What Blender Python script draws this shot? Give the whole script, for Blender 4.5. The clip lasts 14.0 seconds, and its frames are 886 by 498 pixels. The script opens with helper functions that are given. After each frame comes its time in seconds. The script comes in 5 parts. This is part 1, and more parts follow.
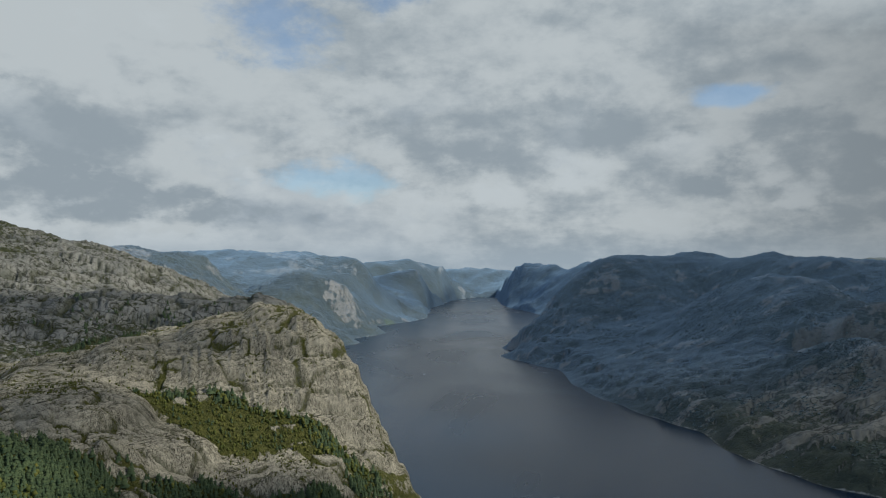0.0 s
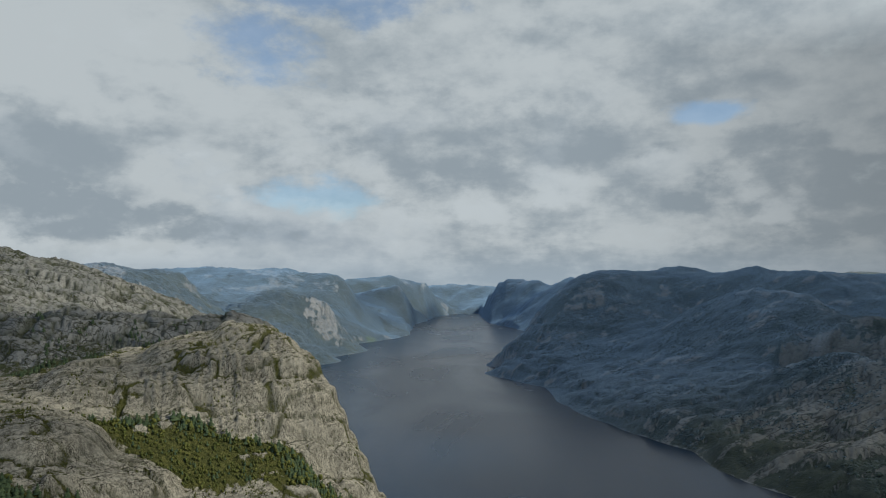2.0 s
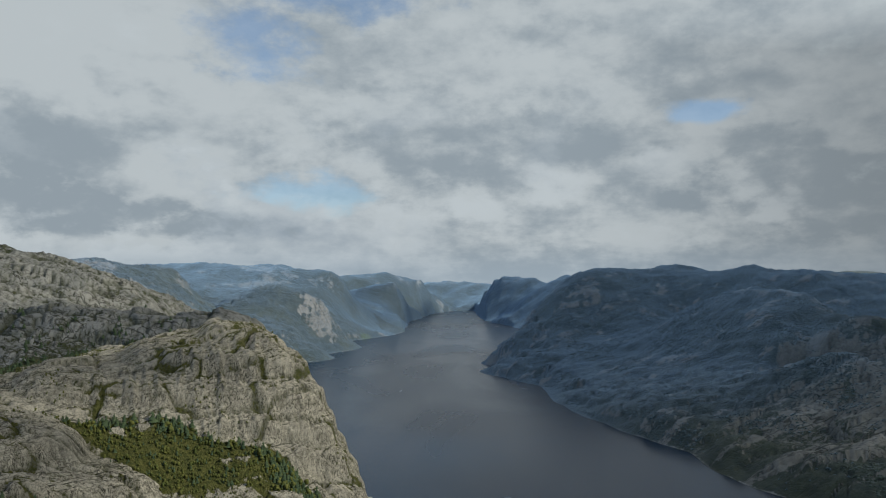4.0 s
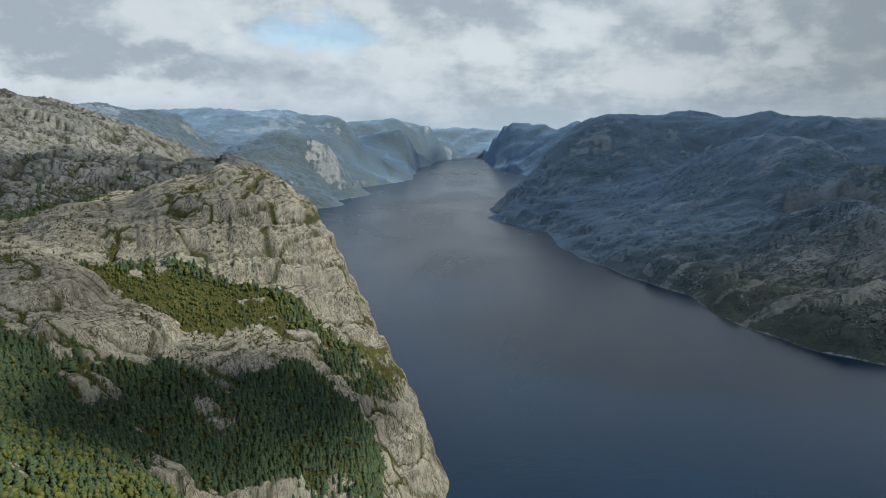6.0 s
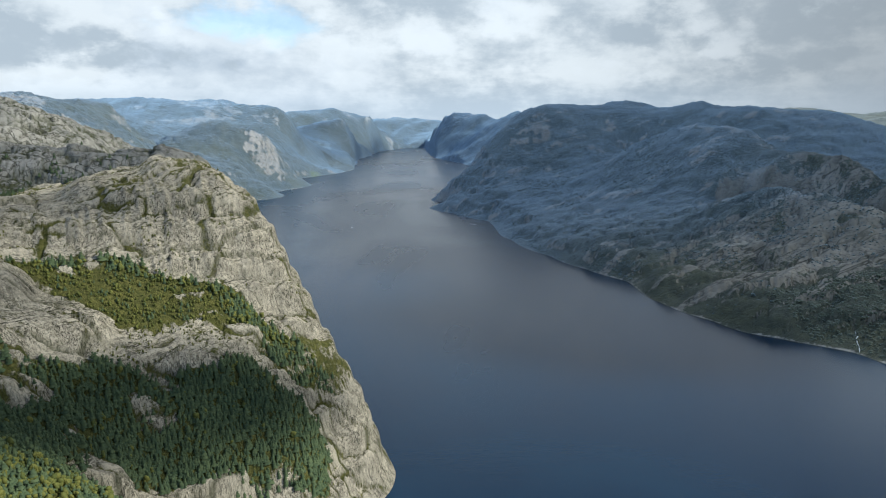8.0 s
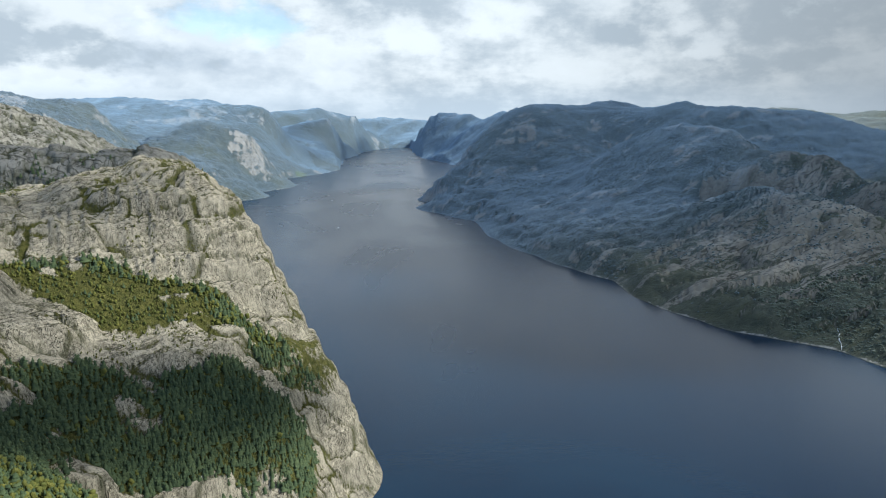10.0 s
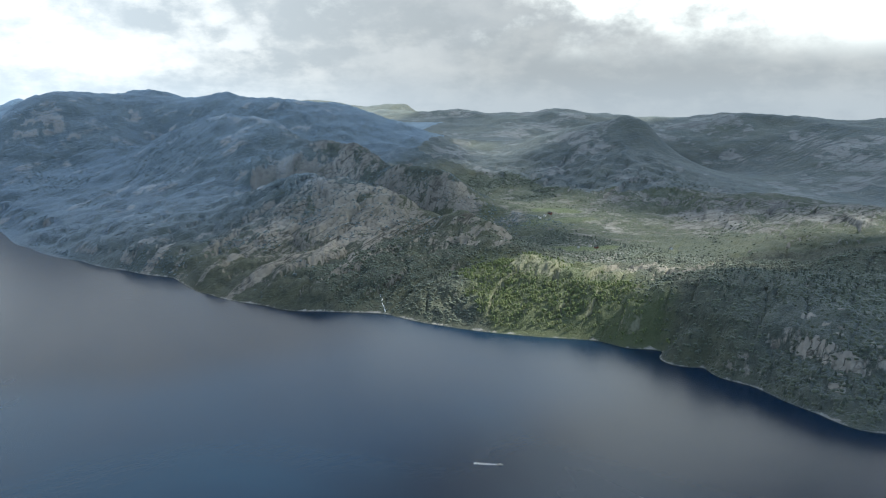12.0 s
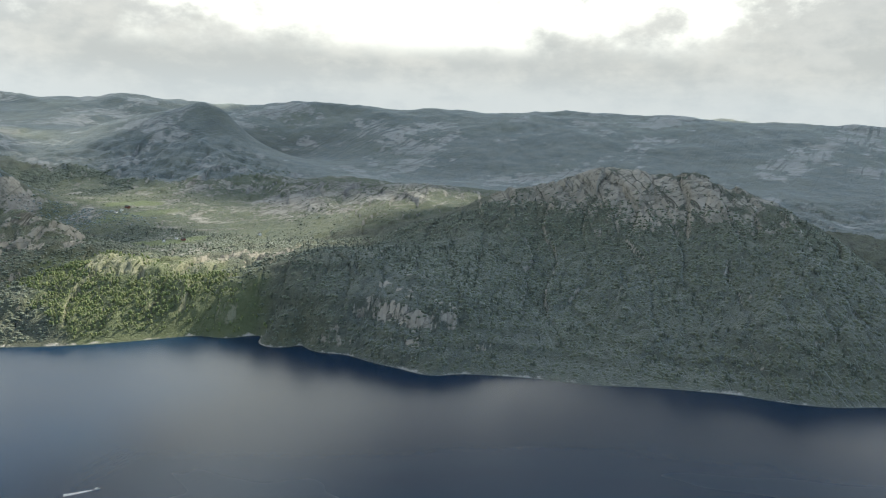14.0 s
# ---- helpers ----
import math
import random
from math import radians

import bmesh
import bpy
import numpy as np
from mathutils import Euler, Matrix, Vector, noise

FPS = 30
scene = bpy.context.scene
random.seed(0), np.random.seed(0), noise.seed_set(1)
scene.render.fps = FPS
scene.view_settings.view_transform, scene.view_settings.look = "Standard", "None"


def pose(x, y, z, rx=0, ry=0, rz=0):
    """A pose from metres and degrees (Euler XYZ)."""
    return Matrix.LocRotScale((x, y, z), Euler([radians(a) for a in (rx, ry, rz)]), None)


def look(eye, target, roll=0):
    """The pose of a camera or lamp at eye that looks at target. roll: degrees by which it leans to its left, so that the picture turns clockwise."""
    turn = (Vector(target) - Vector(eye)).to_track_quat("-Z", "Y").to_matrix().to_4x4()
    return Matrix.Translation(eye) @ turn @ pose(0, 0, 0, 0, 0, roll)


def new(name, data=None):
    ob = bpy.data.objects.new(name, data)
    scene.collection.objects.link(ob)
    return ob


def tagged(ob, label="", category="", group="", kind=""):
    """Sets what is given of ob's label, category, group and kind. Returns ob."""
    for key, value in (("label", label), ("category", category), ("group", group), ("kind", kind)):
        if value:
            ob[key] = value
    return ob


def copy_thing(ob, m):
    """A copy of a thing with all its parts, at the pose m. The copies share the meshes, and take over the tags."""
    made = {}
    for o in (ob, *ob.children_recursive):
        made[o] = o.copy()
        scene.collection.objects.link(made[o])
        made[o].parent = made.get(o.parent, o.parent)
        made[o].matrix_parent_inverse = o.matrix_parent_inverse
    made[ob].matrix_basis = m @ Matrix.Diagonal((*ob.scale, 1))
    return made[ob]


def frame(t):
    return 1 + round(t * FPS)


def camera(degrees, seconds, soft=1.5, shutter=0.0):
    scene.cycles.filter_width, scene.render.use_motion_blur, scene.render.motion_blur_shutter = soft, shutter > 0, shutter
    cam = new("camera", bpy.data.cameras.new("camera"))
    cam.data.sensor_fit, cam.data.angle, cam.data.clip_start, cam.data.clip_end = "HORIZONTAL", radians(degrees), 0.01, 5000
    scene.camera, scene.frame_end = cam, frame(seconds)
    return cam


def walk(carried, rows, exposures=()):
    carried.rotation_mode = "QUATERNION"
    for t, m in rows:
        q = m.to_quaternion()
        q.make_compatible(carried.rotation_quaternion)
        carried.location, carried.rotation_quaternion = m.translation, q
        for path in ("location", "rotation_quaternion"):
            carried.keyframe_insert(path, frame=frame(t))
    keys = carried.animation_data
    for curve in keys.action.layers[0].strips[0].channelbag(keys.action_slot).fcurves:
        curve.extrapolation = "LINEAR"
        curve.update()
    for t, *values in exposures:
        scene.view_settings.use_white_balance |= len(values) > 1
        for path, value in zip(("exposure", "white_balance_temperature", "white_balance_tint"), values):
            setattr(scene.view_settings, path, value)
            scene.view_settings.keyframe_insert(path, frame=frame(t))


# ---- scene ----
# ---------------------------------------------------------------- camera
cam = camera(64.22, 14.0, soft=1.1)
PATH = [
    (0.0, -0.01, 0.01, 174.99, 91.531, 0.209, 0.096),
    (0.5, -0.01, 4.99, 174.74, 92.074, 0.357, -0.209),
    (1.0, 0.10, 10.16, 174.65, 92.415, 0.463, -0.597),
    (1.5, 0.14, 15.30, 174.51, 92.673, 0.532, -0.980),
    (2.0, 0.26, 20.45, 174.34, 92.855, 0.516, -1.297),
    (2.5, 0.87, 25.00, 174.41, 92.995, 0.459, -1.515),
    (5.0, 2.11, 35.67, 174.36, 91.226, 0.073, -1.544),
    (5.5, 1.95, 35.53, 173.96, 86.630, 0.128, -1.258),
    (6.0, 1.95, 35.53, 173.96, 80.254, 0.123, -0.975),
    (6.5, 1.95, 35.53, 173.96, 79.830, 0.124, -0.712),
    (7.0, 1.95, 35.53, 173.96, 79.663, 0.137, -1.708),
    (7.5, 1.95, 35.53, 173.96, 79.476, 0.165, -4.958),
    (10.0, 1.95, 35.53, 173.96, 79.443, 0.166, -6.817),
    (10.5, 1.95, 35.53, 173.96, 79.267, -0.111, -11.895),
    (11.0, 1.95, 35.53, 173.96, 79.119, -0.298, -19.947),
    (11.5, 1.95, 35.53, 173.96, 78.999, -0.279, -30.310),
    (12.0, 1.95, 35.53, 173.96, 78.789, -0.435, -42.055),
    (12.5, 1.95, 35.53, 173.96, 78.644, -0.644, -53.242),
    (13.0, 1.95, 35.53, 173.96, 78.513, -0.921, -62.909),
    (13.5, 1.95, 35.53, 173.96, 78.401, -1.293, -68.730),
    (14.0, 1.95, 35.53, 173.96, 78.399, -1.628, -74.867),
]
EXPOSURES = [(0.0, -0.68, 5700, 4), (2.5, -0.68, 5700, 4), (5.0, -0.68, 5700, 4), (5.6, -0.56, 5660, 5), (6.0, -0.28, 5640, 5), (6.5, 0.0, 5600, 5), (7.5, 0.1, 5560, 5), (10.5, 0.26, 5560, 5), (12.0, 0.66, 5850, 5), (12.5, 0.78, 6150, 5), (13.0, 0.88, 6300, 5), (14.0, 0.98, 6400, 5)]
walk(cam, [(t, pose(x, y, z, a, b, c)) for t, x, y, z, a, b, c in PATH], EXPOSURES)

# ---------------------------------------------------------------- sky and sun
SUN_AZ, SUN_EL = radians(106.0), radians(36.0)      # clockwise from +y, above the horizon
SUN_DIR = Vector((math.sin(SUN_AZ) * math.cos(SUN_EL), math.cos(SUN_AZ) * math.cos(SUN_EL), math.sin(SUN_EL)))


class Tree:
    """Small helper round a node tree."""

    def __init__(self, owner):
        self.t = owner.node_tree
        self.t.nodes.clear()

    def link(self, a, b):
        self.t.links.new(a, b)
        return a

    def put(self, socket, v):
        if isinstance(v, bpy.types.NodeSocket):
            self.t.links.new(v, socket)
        elif v is not None:
            socket.default_value = v

    def math(self, op, a, b=None, c=None, clamp=False):
        n = self.t.nodes.new("ShaderNodeMath")
        n.operation, n.use_clamp = op, clamp
        for s, v in zip(n.inputs, (a, b, c)):
            self.put(s, v)
        return n.outputs[0]

    def vmath(self, op, a, b=None, out=0):
        n = self.t.nodes.new("ShaderNodeVectorMath")
        n.operation = op
        for s, v in zip(n.inputs, (a, b)):
            self.put(s, v)
        return n.outputs[out]

    def mix(self, f, a, b, blend="MIX"):
        n = self.t.nodes.new("ShaderNodeMix")
        n.data_type, n.blend_type = "RGBA", blend
        self.put(n.inputs[0], f)
        self.put(n.inputs[6], a)
        self.put(n.inputs[7], b)
        return n.outputs[2]

    def span(self, v, a, b, c=0.0, d=1.0, smooth=True):
        n = self.t.nodes.new("ShaderNodeMapRange")
        n.interpolation_type = "SMOOTHSTEP" if smooth else "LINEAR"
        for s, w in zip(n.inputs, (v, a, b, c, d)):
            self.put(s, w)
        return n.outputs[0]

    def noise(self, vec, scale, detail=4.0, rough=0.55, distort=0.0):
        n = self.t.nodes.new("ShaderNodeTexNoise")
        for key, v in (("Vector", vec), ("Scale", scale), ("Detail", detail), ("Roughness", rough), ("Distortion", distort)):
            self.put(n.inputs[key], v)
        return n.outputs[0]

    def voronoi(self, vec, scale, feature="DISTANCE_TO_EDGE", rand=1.0):
        n = self.t.nodes.new("ShaderNodeTexVoronoi")
        n.feature = feature
        for key, v in (("Vector", vec), ("Scale", scale), ("Randomness", rand)):
            self.put(n.inputs[key], v)
        return n.outputs[0]

    def mapped(self, vec, rot=(0, 0, 0), scale=(1, 1, 1), loc=(0, 0, 0)):
        n = self.t.nodes.new("ShaderNodeMapping")
        self.put(n.inputs[0], vec)
        n.inputs["Rotation"].default_value = rot
        n.inputs["Scale"].default_value = scale
        n.inputs["Location"].default_value = loc
        return n.outputs[0]

    def combine(self, x, y, z):
        n = self.t.nodes.new("ShaderNodeCombineXYZ")
        for s, v in zip(n.inputs, (x, y, z)):
            self.put(s, v)
        return n.outputs[0]

    def split(self, vec):
        n = self.t.nodes.new("ShaderNodeSeparateXYZ")
        self.put(n.inputs[0], vec)
        return n.outputs

    def attr(self, name):
        n = self.t.nodes.new("ShaderNodeAttribute")
        n.attribute_name = name
        return n.outputs["Fac"]

    def place(self):
        return self.t.nodes.new("ShaderNodeNewGeometry").outputs["Position"]

    def normal(self):
        return self.t.nodes.new("ShaderNodeNewGeometry").outputs["Normal"]

    def bump(self, height, distance, strength=1.0, normal=None):
        n = self.t.nodes.new("ShaderNodeBump")
        n.inputs["Distance"].default_value = distance
        n.inputs["Strength"].default_value = strength
        self.put(n.inputs["Height"], height)
        if normal is not None:
            self.put(n.inputs["Normal"], normal)
        return n.outputs[0]

    def surface(self, color, rough=0.9, normal=None, metal=0.0, ior=1.45, specular=0.3, sheen=0.0, tint=(0.55, 0.75, 1.0, 1)):
        n = self.t.nodes.new("ShaderNodeBsdfPrincipled")
        self.put(n.inputs["Base Color"], color)
        self.put(n.inputs["Roughness"], rough)
        self.put(n.inputs["Metallic"], metal)
        self.put(n.inputs["IOR"], ior)
        self.put(n.inputs["Specular IOR Level"], specular)
        if normal is not None:
            self.put(n.inputs["Normal"], normal)
        # sheen lobe, used to paint haze over far ground and leaves
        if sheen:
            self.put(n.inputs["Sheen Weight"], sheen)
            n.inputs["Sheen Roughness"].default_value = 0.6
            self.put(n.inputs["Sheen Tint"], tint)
        out = self.t.nodes.new("ShaderNodeOutputMaterial")
        self.t.links.new(n.outputs[0], out.inputs[0])
        return n


def build_world():
    world = bpy.data.worlds.new("sky")
    scene.world = world
    world.use_nodes = True
    t = Tree(world)
    way = t.t.nodes.new("ShaderNodeTexCoord").outputs["Generated"]
    z = t.split(way)[2]
    up = t.math("MAXIMUM", z, 0.0)
    sky = t.t.nodes.new("ShaderNodeTexSky")
    sky.sky_type, sky.sun_disc = "NISHITA", False
    sky.sun_elevation, sky.sun_rotation = SUN_EL, SUN_AZ
    blue = t.vmath("SCALE", sky.outputs[0])
    blue.node.inputs["Scale"].default_value = 0.19
    puffs = t.mapped(way, scale=(1, 1, 1.7))
    body = t.noise(puffs, 5.0, 10.0, 0.56)
    above = t.noise(t.vmath("ADD", puffs, (0.02, 0.0, 0.085)), 5.0, 8.0, 0.55)
    layer = t.vmath("SCALE", way)
    t.put(layer.node.inputs["Scale"], t.math("DIVIDE", 1.0, t.math("ADD", up, 0.16)))
    broad = t.noise(t.mapped(layer, loc=(1.3, 2.1, 0.7)), 0.95, 5.0, 0.5, 0.4)
    wisp = t.noise(puffs, 14.0, 7.0, 0.6)
    rim = t.math("ADD", t.math("MULTIPLY", body, 0.6), t.math("MULTIPLY", wisp, 0.4))

    def oval(az, el, w, h, ragged, amount):
        """How far a direction lies from the middle of a bank of cloud (1 at its rim), with a ragged rim."""
        a, e = radians(az), radians(el)
        side = t.math("DIVIDE", t.vmath("DOT_PRODUCT", way, (math.cos(a), -math.sin(a), 0.0), out=1), math.sin(radians(w)))
        rise = t.math("DIVIDE", t.math("SUBTRACT", z, math.sin(e)), math.sin(radians(h)))
        far = t.math("SQRT", t.math("ADD", t.math("MULTIPLY", side, side), t.math("MULTIPLY", rise, rise)))
        far = t.math("ADD", far, t.math("MULTIPLY", t.math("SUBTRACT", ragged, 0.5), amount))
        behind = t.math("LESS_THAN", t.vmath("DOT_PRODUCT", way, (math.sin(a), math.cos(a), 0.0), out=1), 0.0)
        return t.math("ADD", far, t.math("MULTIPLY", behind, 9.0))

    # gaps of blue between the clouds: azimuth, height, half width, half height in degrees
    gap = 0.0
    for az, el, w, h in ((-13.5, 18.8, 4.2, 2.6), (-9.0, 7.2, 5.2, 1.4), (22.0, 12.8, 2.8, 0.8), (-8.0, 23.0, 8.0, 2.5)):
        gap = t.math("MAXIMUM", gap, t.span(oval(az, el, w, h, wisp, 3.0), 0.3, 1.3, 1.0, 0.0))
    # the clouds break up to the south-west
    clear = t.span(t.vmath("DOT_PRODUCT", way, (-0.72, -0.66, 0.2), out=1), 0.05, 0.6)
    clear = t.math("MULTIPLY", clear, t.span(body, 0.42, 0.60, 1.0, 0.35))
    amount = t.math("SUBTRACT", 1.0, t.math("MAXIMUM", t.math("MULTIPLY", gap, 0.62), clear))
    # heaps lit from above, with grey undersides
    relief = t.math("MULTIPLY", t.math("SUBTRACT", body, above), 2.7)
    relief = t.math("MULTIPLY", relief, t.span(up, 0.04, 0.34, 1.2, 0.45))
    tone = t.math("ADD", t.math("MULTIPLY", t.math("SUBTRACT", broad, 0.5), 0.75), t.math("ADD", relief, 0.56))
    fleck = t.mapped(layer, loc=(0.4, 1.9, 0.2), scale=(1, 1, 1.6))
    fine = t.math("SUBTRACT", t.noise(fleck, 2.6, 9.0, 0.58, 0.3), t.noise(t.vmath("ADD", fleck, (0.0, 0.0, 0.10)), 2.6, 9.0, 0.58, 0.3))
    curl = t.math("SUBTRACT", wisp, t.noise(t.vmath("ADD", puffs, (0.01, 0.0, 0.03)), 14.0, 7.0, 0.6))
    tone = t.math("ADD", tone, t.math("ADD", t.math("MULTIPLY", fine, 0.55), t.math("MULTIPLY", curl, 1.3)))
    # lighter and darker banks of the cloud cover
    for az, el, w, h, more in ((-27.0, 17.0, 13.0, 5.5, 0.36), (-27.5, 10.5, 6.5, 2.6, -0.34), (-25.0, 4.9, 13.0, 1.7, -0.42), (-19.0, 8.6, 4.6, 2.2, 0.34), (3.0, 12.0, 12.0, 4.0, -0.10),
                               (18.5, 10.0, 4.2, 1.6, 0.24), (27.5, 6.5, 7.0, 4.0, -0.30), (26.0, 12.5, 6.0, 2.0, 0.22), (1.0, 4.0, 6.5, 1.5, 0.10), (18.5, 3.8, 4.0, 1.5, 0.10), (-20.0, 2.8, 6.5, 1.0, 0.34), (9.0, 20.0, 14.0, 4.0, 0.14)):
        tone = t.math("ADD", tone, t.span(oval(az, el, w, h, rim, 5.0), 0.45, 1.15, more, 0.0))
    lit = t.span(tone, 0.08, 1.0)
    grey = t.mix(lit, (0.50, 0.525, 0.535, 1), (0.84, 0.82, 0.775, 1))
    edge = t.math("MULTIPLY", t.span(relief, 0.14, 0.40), t.span(wisp, 0.35, 0.65))
    grey = t.mix(t.math("MULTIPLY", edge, 0.45), grey, (0.94, 0.92, 0.88, 1))
    # crisp white heaps low over the hills
    heap_at = t.noise(puffs, 6.5, 12.0, 0.58)
    heap_up = t.noise(t.vmath("ADD", puffs, (0.01, 0.0, 0.05)), 6.5, 9.0, 0.58)
    heap = t.math("MULTIPLY", t.span(heap_at, 0.48, 0.58), t.span(t.noise(t.mapped(way, loc=(4.1, 1.7, 0.3)), 3.2, 2.0), 0.36, 0.52))
    heap = t.math("MULTIPLY", t.math("MULTIPLY", heap, t.span(up, 0.14, 0.30, 1.0, 0.0)), 0.65)
    shade = t.math("ADD", t.math("MULTIPLY", t.math("SUBTRACT", heap_at, heap_up), 4.0), 0.5, clamp=True)
    grey = t.mix(heap, grey, t.mix(shade, (0.54, 0.57, 0.60, 1), (0.92, 0.90, 0.86, 1)))
    # a smoother deck, thicker and darker overhead and to the east
    deck = t.span(t.vmath("DOT_PRODUCT", way, (math.sin(radians(84)), math.cos(radians(84)), 0.0), out=1), 0.40, 0.80, 0.0, 0.55)
    grey = t.mix(deck, grey, (0.70, 0.70, 0.68, 1))
    thick = t.span(up, 0.35, 0.64, 1.0, 0.42)
    grey = t.mix(1.0, grey, t.combine(thick, thick, thick), "MULTIPLY")
    east = t.span(t.vmath("DOT_PRODUCT", way, (math.sin(radians(84)), math.cos(radians(84)), 0.0), out=1), 0.25, 0.86, 1.0, 0.49)
    east = t.math("MAXIMUM", east, t.span(up, 0.16, 0.34))
    grey = t.mix(1.0, grey, t.combine(east, east, east), "MULTIPLY")
    # the cloud thins before the sun
    glare = t.span(oval(73.0, 22.0, 31.0, 19.0, rim, 2.6), 0.55, 1.25, 1.0, 0.0)
    glare = t.math("MULTIPLY", glare, t.span(up, 0.05, 0.13))
    grey = t.mix(glare, grey, (1.25, 1.22, 1.10, 1))
    cloud = t.mix(amount, blue, grey)
    veil = t.span(up, 0.0, 0.06, 0.55, 0.0)
    low = t.math("ADD", t.math("MULTIPLY", east, 0.85), 0.15)
    cloud = t.mix(veil, cloud, t.mix(1.0, t.combine(low, low, low), (0.60, 0.65, 0.69, 1), "MULTIPLY"))
    back = t.t.nodes.new("ShaderNodeBackground")
    t.put(back.inputs[0], cloud)
    back.inputs[1].default_value = 1.0
    out = t.t.nodes.new("ShaderNodeOutputWorld")
    t.link(back.outputs[0], out.inputs[0])


build_world()
sun = new("sun", bpy.data.lights.new("sun", "SUN"))
sun.data.energy, sun.data.angle, sun.data.color = 5.0, radians(1.6), (1.0, 0.88, 0.68)
sun.matrix_world = look(SUN_DIR * 500, (0, 0, 0))

# ---------------------------------------------------------------- materials


def material(name):
    m = bpy.data.materials.new(name)
    m.use_nodes = True
    return m, Tree(m)


def rock_and_growth(name, crack, grain, rock_a, rock_b, green_a, green_b, bump=1.0, joint=(0.0, 0.0, 0.6), sheen=0.0, tint=None):
    """Bare granite with joints and lichen, and grass, heathland and scrub where the ground carries growth. Sheen
    stands in for haze.
    """
    m, t = material(name)
    p = t.place()
    veg, field = t.attr("growth"), t.attr("meadow")
    # joints: meandering clefts, bedding along the slope and steep cracks across it
    lay = t.mapped(t.mapped(p, rot=(0.0, joint[1], joint[2])), scale=(0.08, 1.0, 0.8))
    bed = t.noise(lay, crack * 1.8, 3.5, 0.5, 0.25)
    steep = t.noise(t.mapped(p, scale=(1.2, 1.0, 0.07)), crack * 3.2, 3.5, 0.5, 0.3)
    small = t.noise(t.mapped(t.mapped(p, rot=(0.2, 0.1, joint[2] + 1.3)), scale=(0.25, 1.0, 0.6)), crack * 4.0, 3, 0.5, 0.3)
    patchy = t.span(t.noise(p, crack * 0.3, 3), 0.35, 0.6, 0.45, 1.0)
    sheer = t.span(t.split(t.normal())[2], 0.45, 0.8, 1.0, 0.0)
    flat = t.math("SUBTRACT", 1.0, sheer)
    gaps = [t.math("SUBTRACT", 1.0, t.math("MULTIPLY", share, t.span(t.math("ABSOLUTE", t.math("SUBTRACT", s, 0.5)), 0.0, w, d, 0.0)))
            for s, w, d, share in ((bed, 0.030, 1.0, t.math("ADD", 0.25, t.math("MULTIPLY", flat, 0.75))), (steep, 0.036, 1.0, t.math("ADD", 0.12, t.math("MULTIPLY", sheer, 0.88))), (small, 0.028, 0.8, 1.0))]
    joints = t.math("MINIMUM", gaps[0], t.math("MINIMUM", gaps[1], gaps[2]))
    joints = t.math("SUBTRACT", 1.0, t.math("MULTIPLY", t.math("SUBTRACT", 1.0, joints), patchy))
    speck = t.noise(p, grain, 6, 0.65)
    broad = t.noise(p, crack * 0.35, 5, 0.6)
    stain = t.noise(t.mapped(p, scale=(1, 1, 0.25)), crack * 1.3, 4, 0.6)
    rock = t.mix(t.span(broad, 0.35, 0.65), rock_a, rock_b)
    rock = t.mix(t.span(speck, 0.40, 0.75, 0, 0.40), rock, (0.13, 0.125, 0.11, 1))
    rock = t.mix(t.span(stain, 0.54, 0.70, 0, 0.6), rock, (0.11, 0.10, 0.085, 1))
    rock = t.mix(joints, (0.04, 0.04, 0.032, 1), rock)
    rock = t.mix(t.math("MULTIPLY", t.attr("cleft"), 0.8), rock, (0.05, 0.055, 0.03, 1))
    grow = t.mix(t.span(t.noise(p, grain * 0.35, 6, 0.7), 0.35, 0.65), green_a, green_b)
    grow = t.mix(t.span(broad, 0.45, 0.7, 0, 0.4), grow, (0.08, 0.084, 0.034, 1))
    edgy = t.math("ADD", veg, t.math("MULTIPLY", t.math("SUBTRACT", t.noise(p, grain * 0.5, 7, 0.7), 0.5), 1.1))
    edgy = t.math("ADD", edgy, t.math("MULTIPLY", t.math("SUBTRACT", 1.0, joints), 0.22))
    cover = t.span(edgy, 0.36, 0.62)
    color = t.mix(cover, rock, grow)
    color = t.mix(field, color, t.mix(t.noise(p, 0.05, 4), (0.085, 0.12, 0.04, 1), (0.125, 0.145, 0.056, 1)))
    # washed, pale rock just above the water
    height = t.split(p)[2]
    tide = t.math("MULTIPLY", t.span(height, 0.1, 0.4, 0, 1), t.span(t.math("ADD", height, t.math("MULTIPLY", t.noise(p, 0.05, 6, 0.75), 10.0)), 4.6, 5.8, 1, 0))
    color = t.mix(tide, color, (0.40, 0.385, 0.36, 1))
    h = t.math("ADD", t.math("MULTIPLY", joints, 0.6), t.math("MULTIPLY", speck, 0.35))
    h = t.math("ADD", h, t.math("MULTIPLY", t.math("MULTIPLY", cover, t.noise(p, grain * 1.4, 5, 0.7)), 1.2))
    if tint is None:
        # aerial haze painted as bluish sheen and bluish colour, weighted by position
        haze_mask = t.attr("haze_mask")
        sheen = t.math("MULTIPLY", t.math("ADD", 0.15, t.math("MULTIPLY", haze_mask, 0.85)), sheen)
        color = t.mix(t.math("MULTIPLY", t.math("MULTIPLY", haze_mask, cover), 0.65), color, t.mix(t.span(t.noise(p, 0.05, 8, 0.75), 0.42, 0.58), (0.042, 0.062, 0.066, 1), (0.088, 0.11, 0.10, 1)))
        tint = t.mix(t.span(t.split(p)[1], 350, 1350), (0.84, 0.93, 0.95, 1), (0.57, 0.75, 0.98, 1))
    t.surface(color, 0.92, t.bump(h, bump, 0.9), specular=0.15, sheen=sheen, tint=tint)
    return m


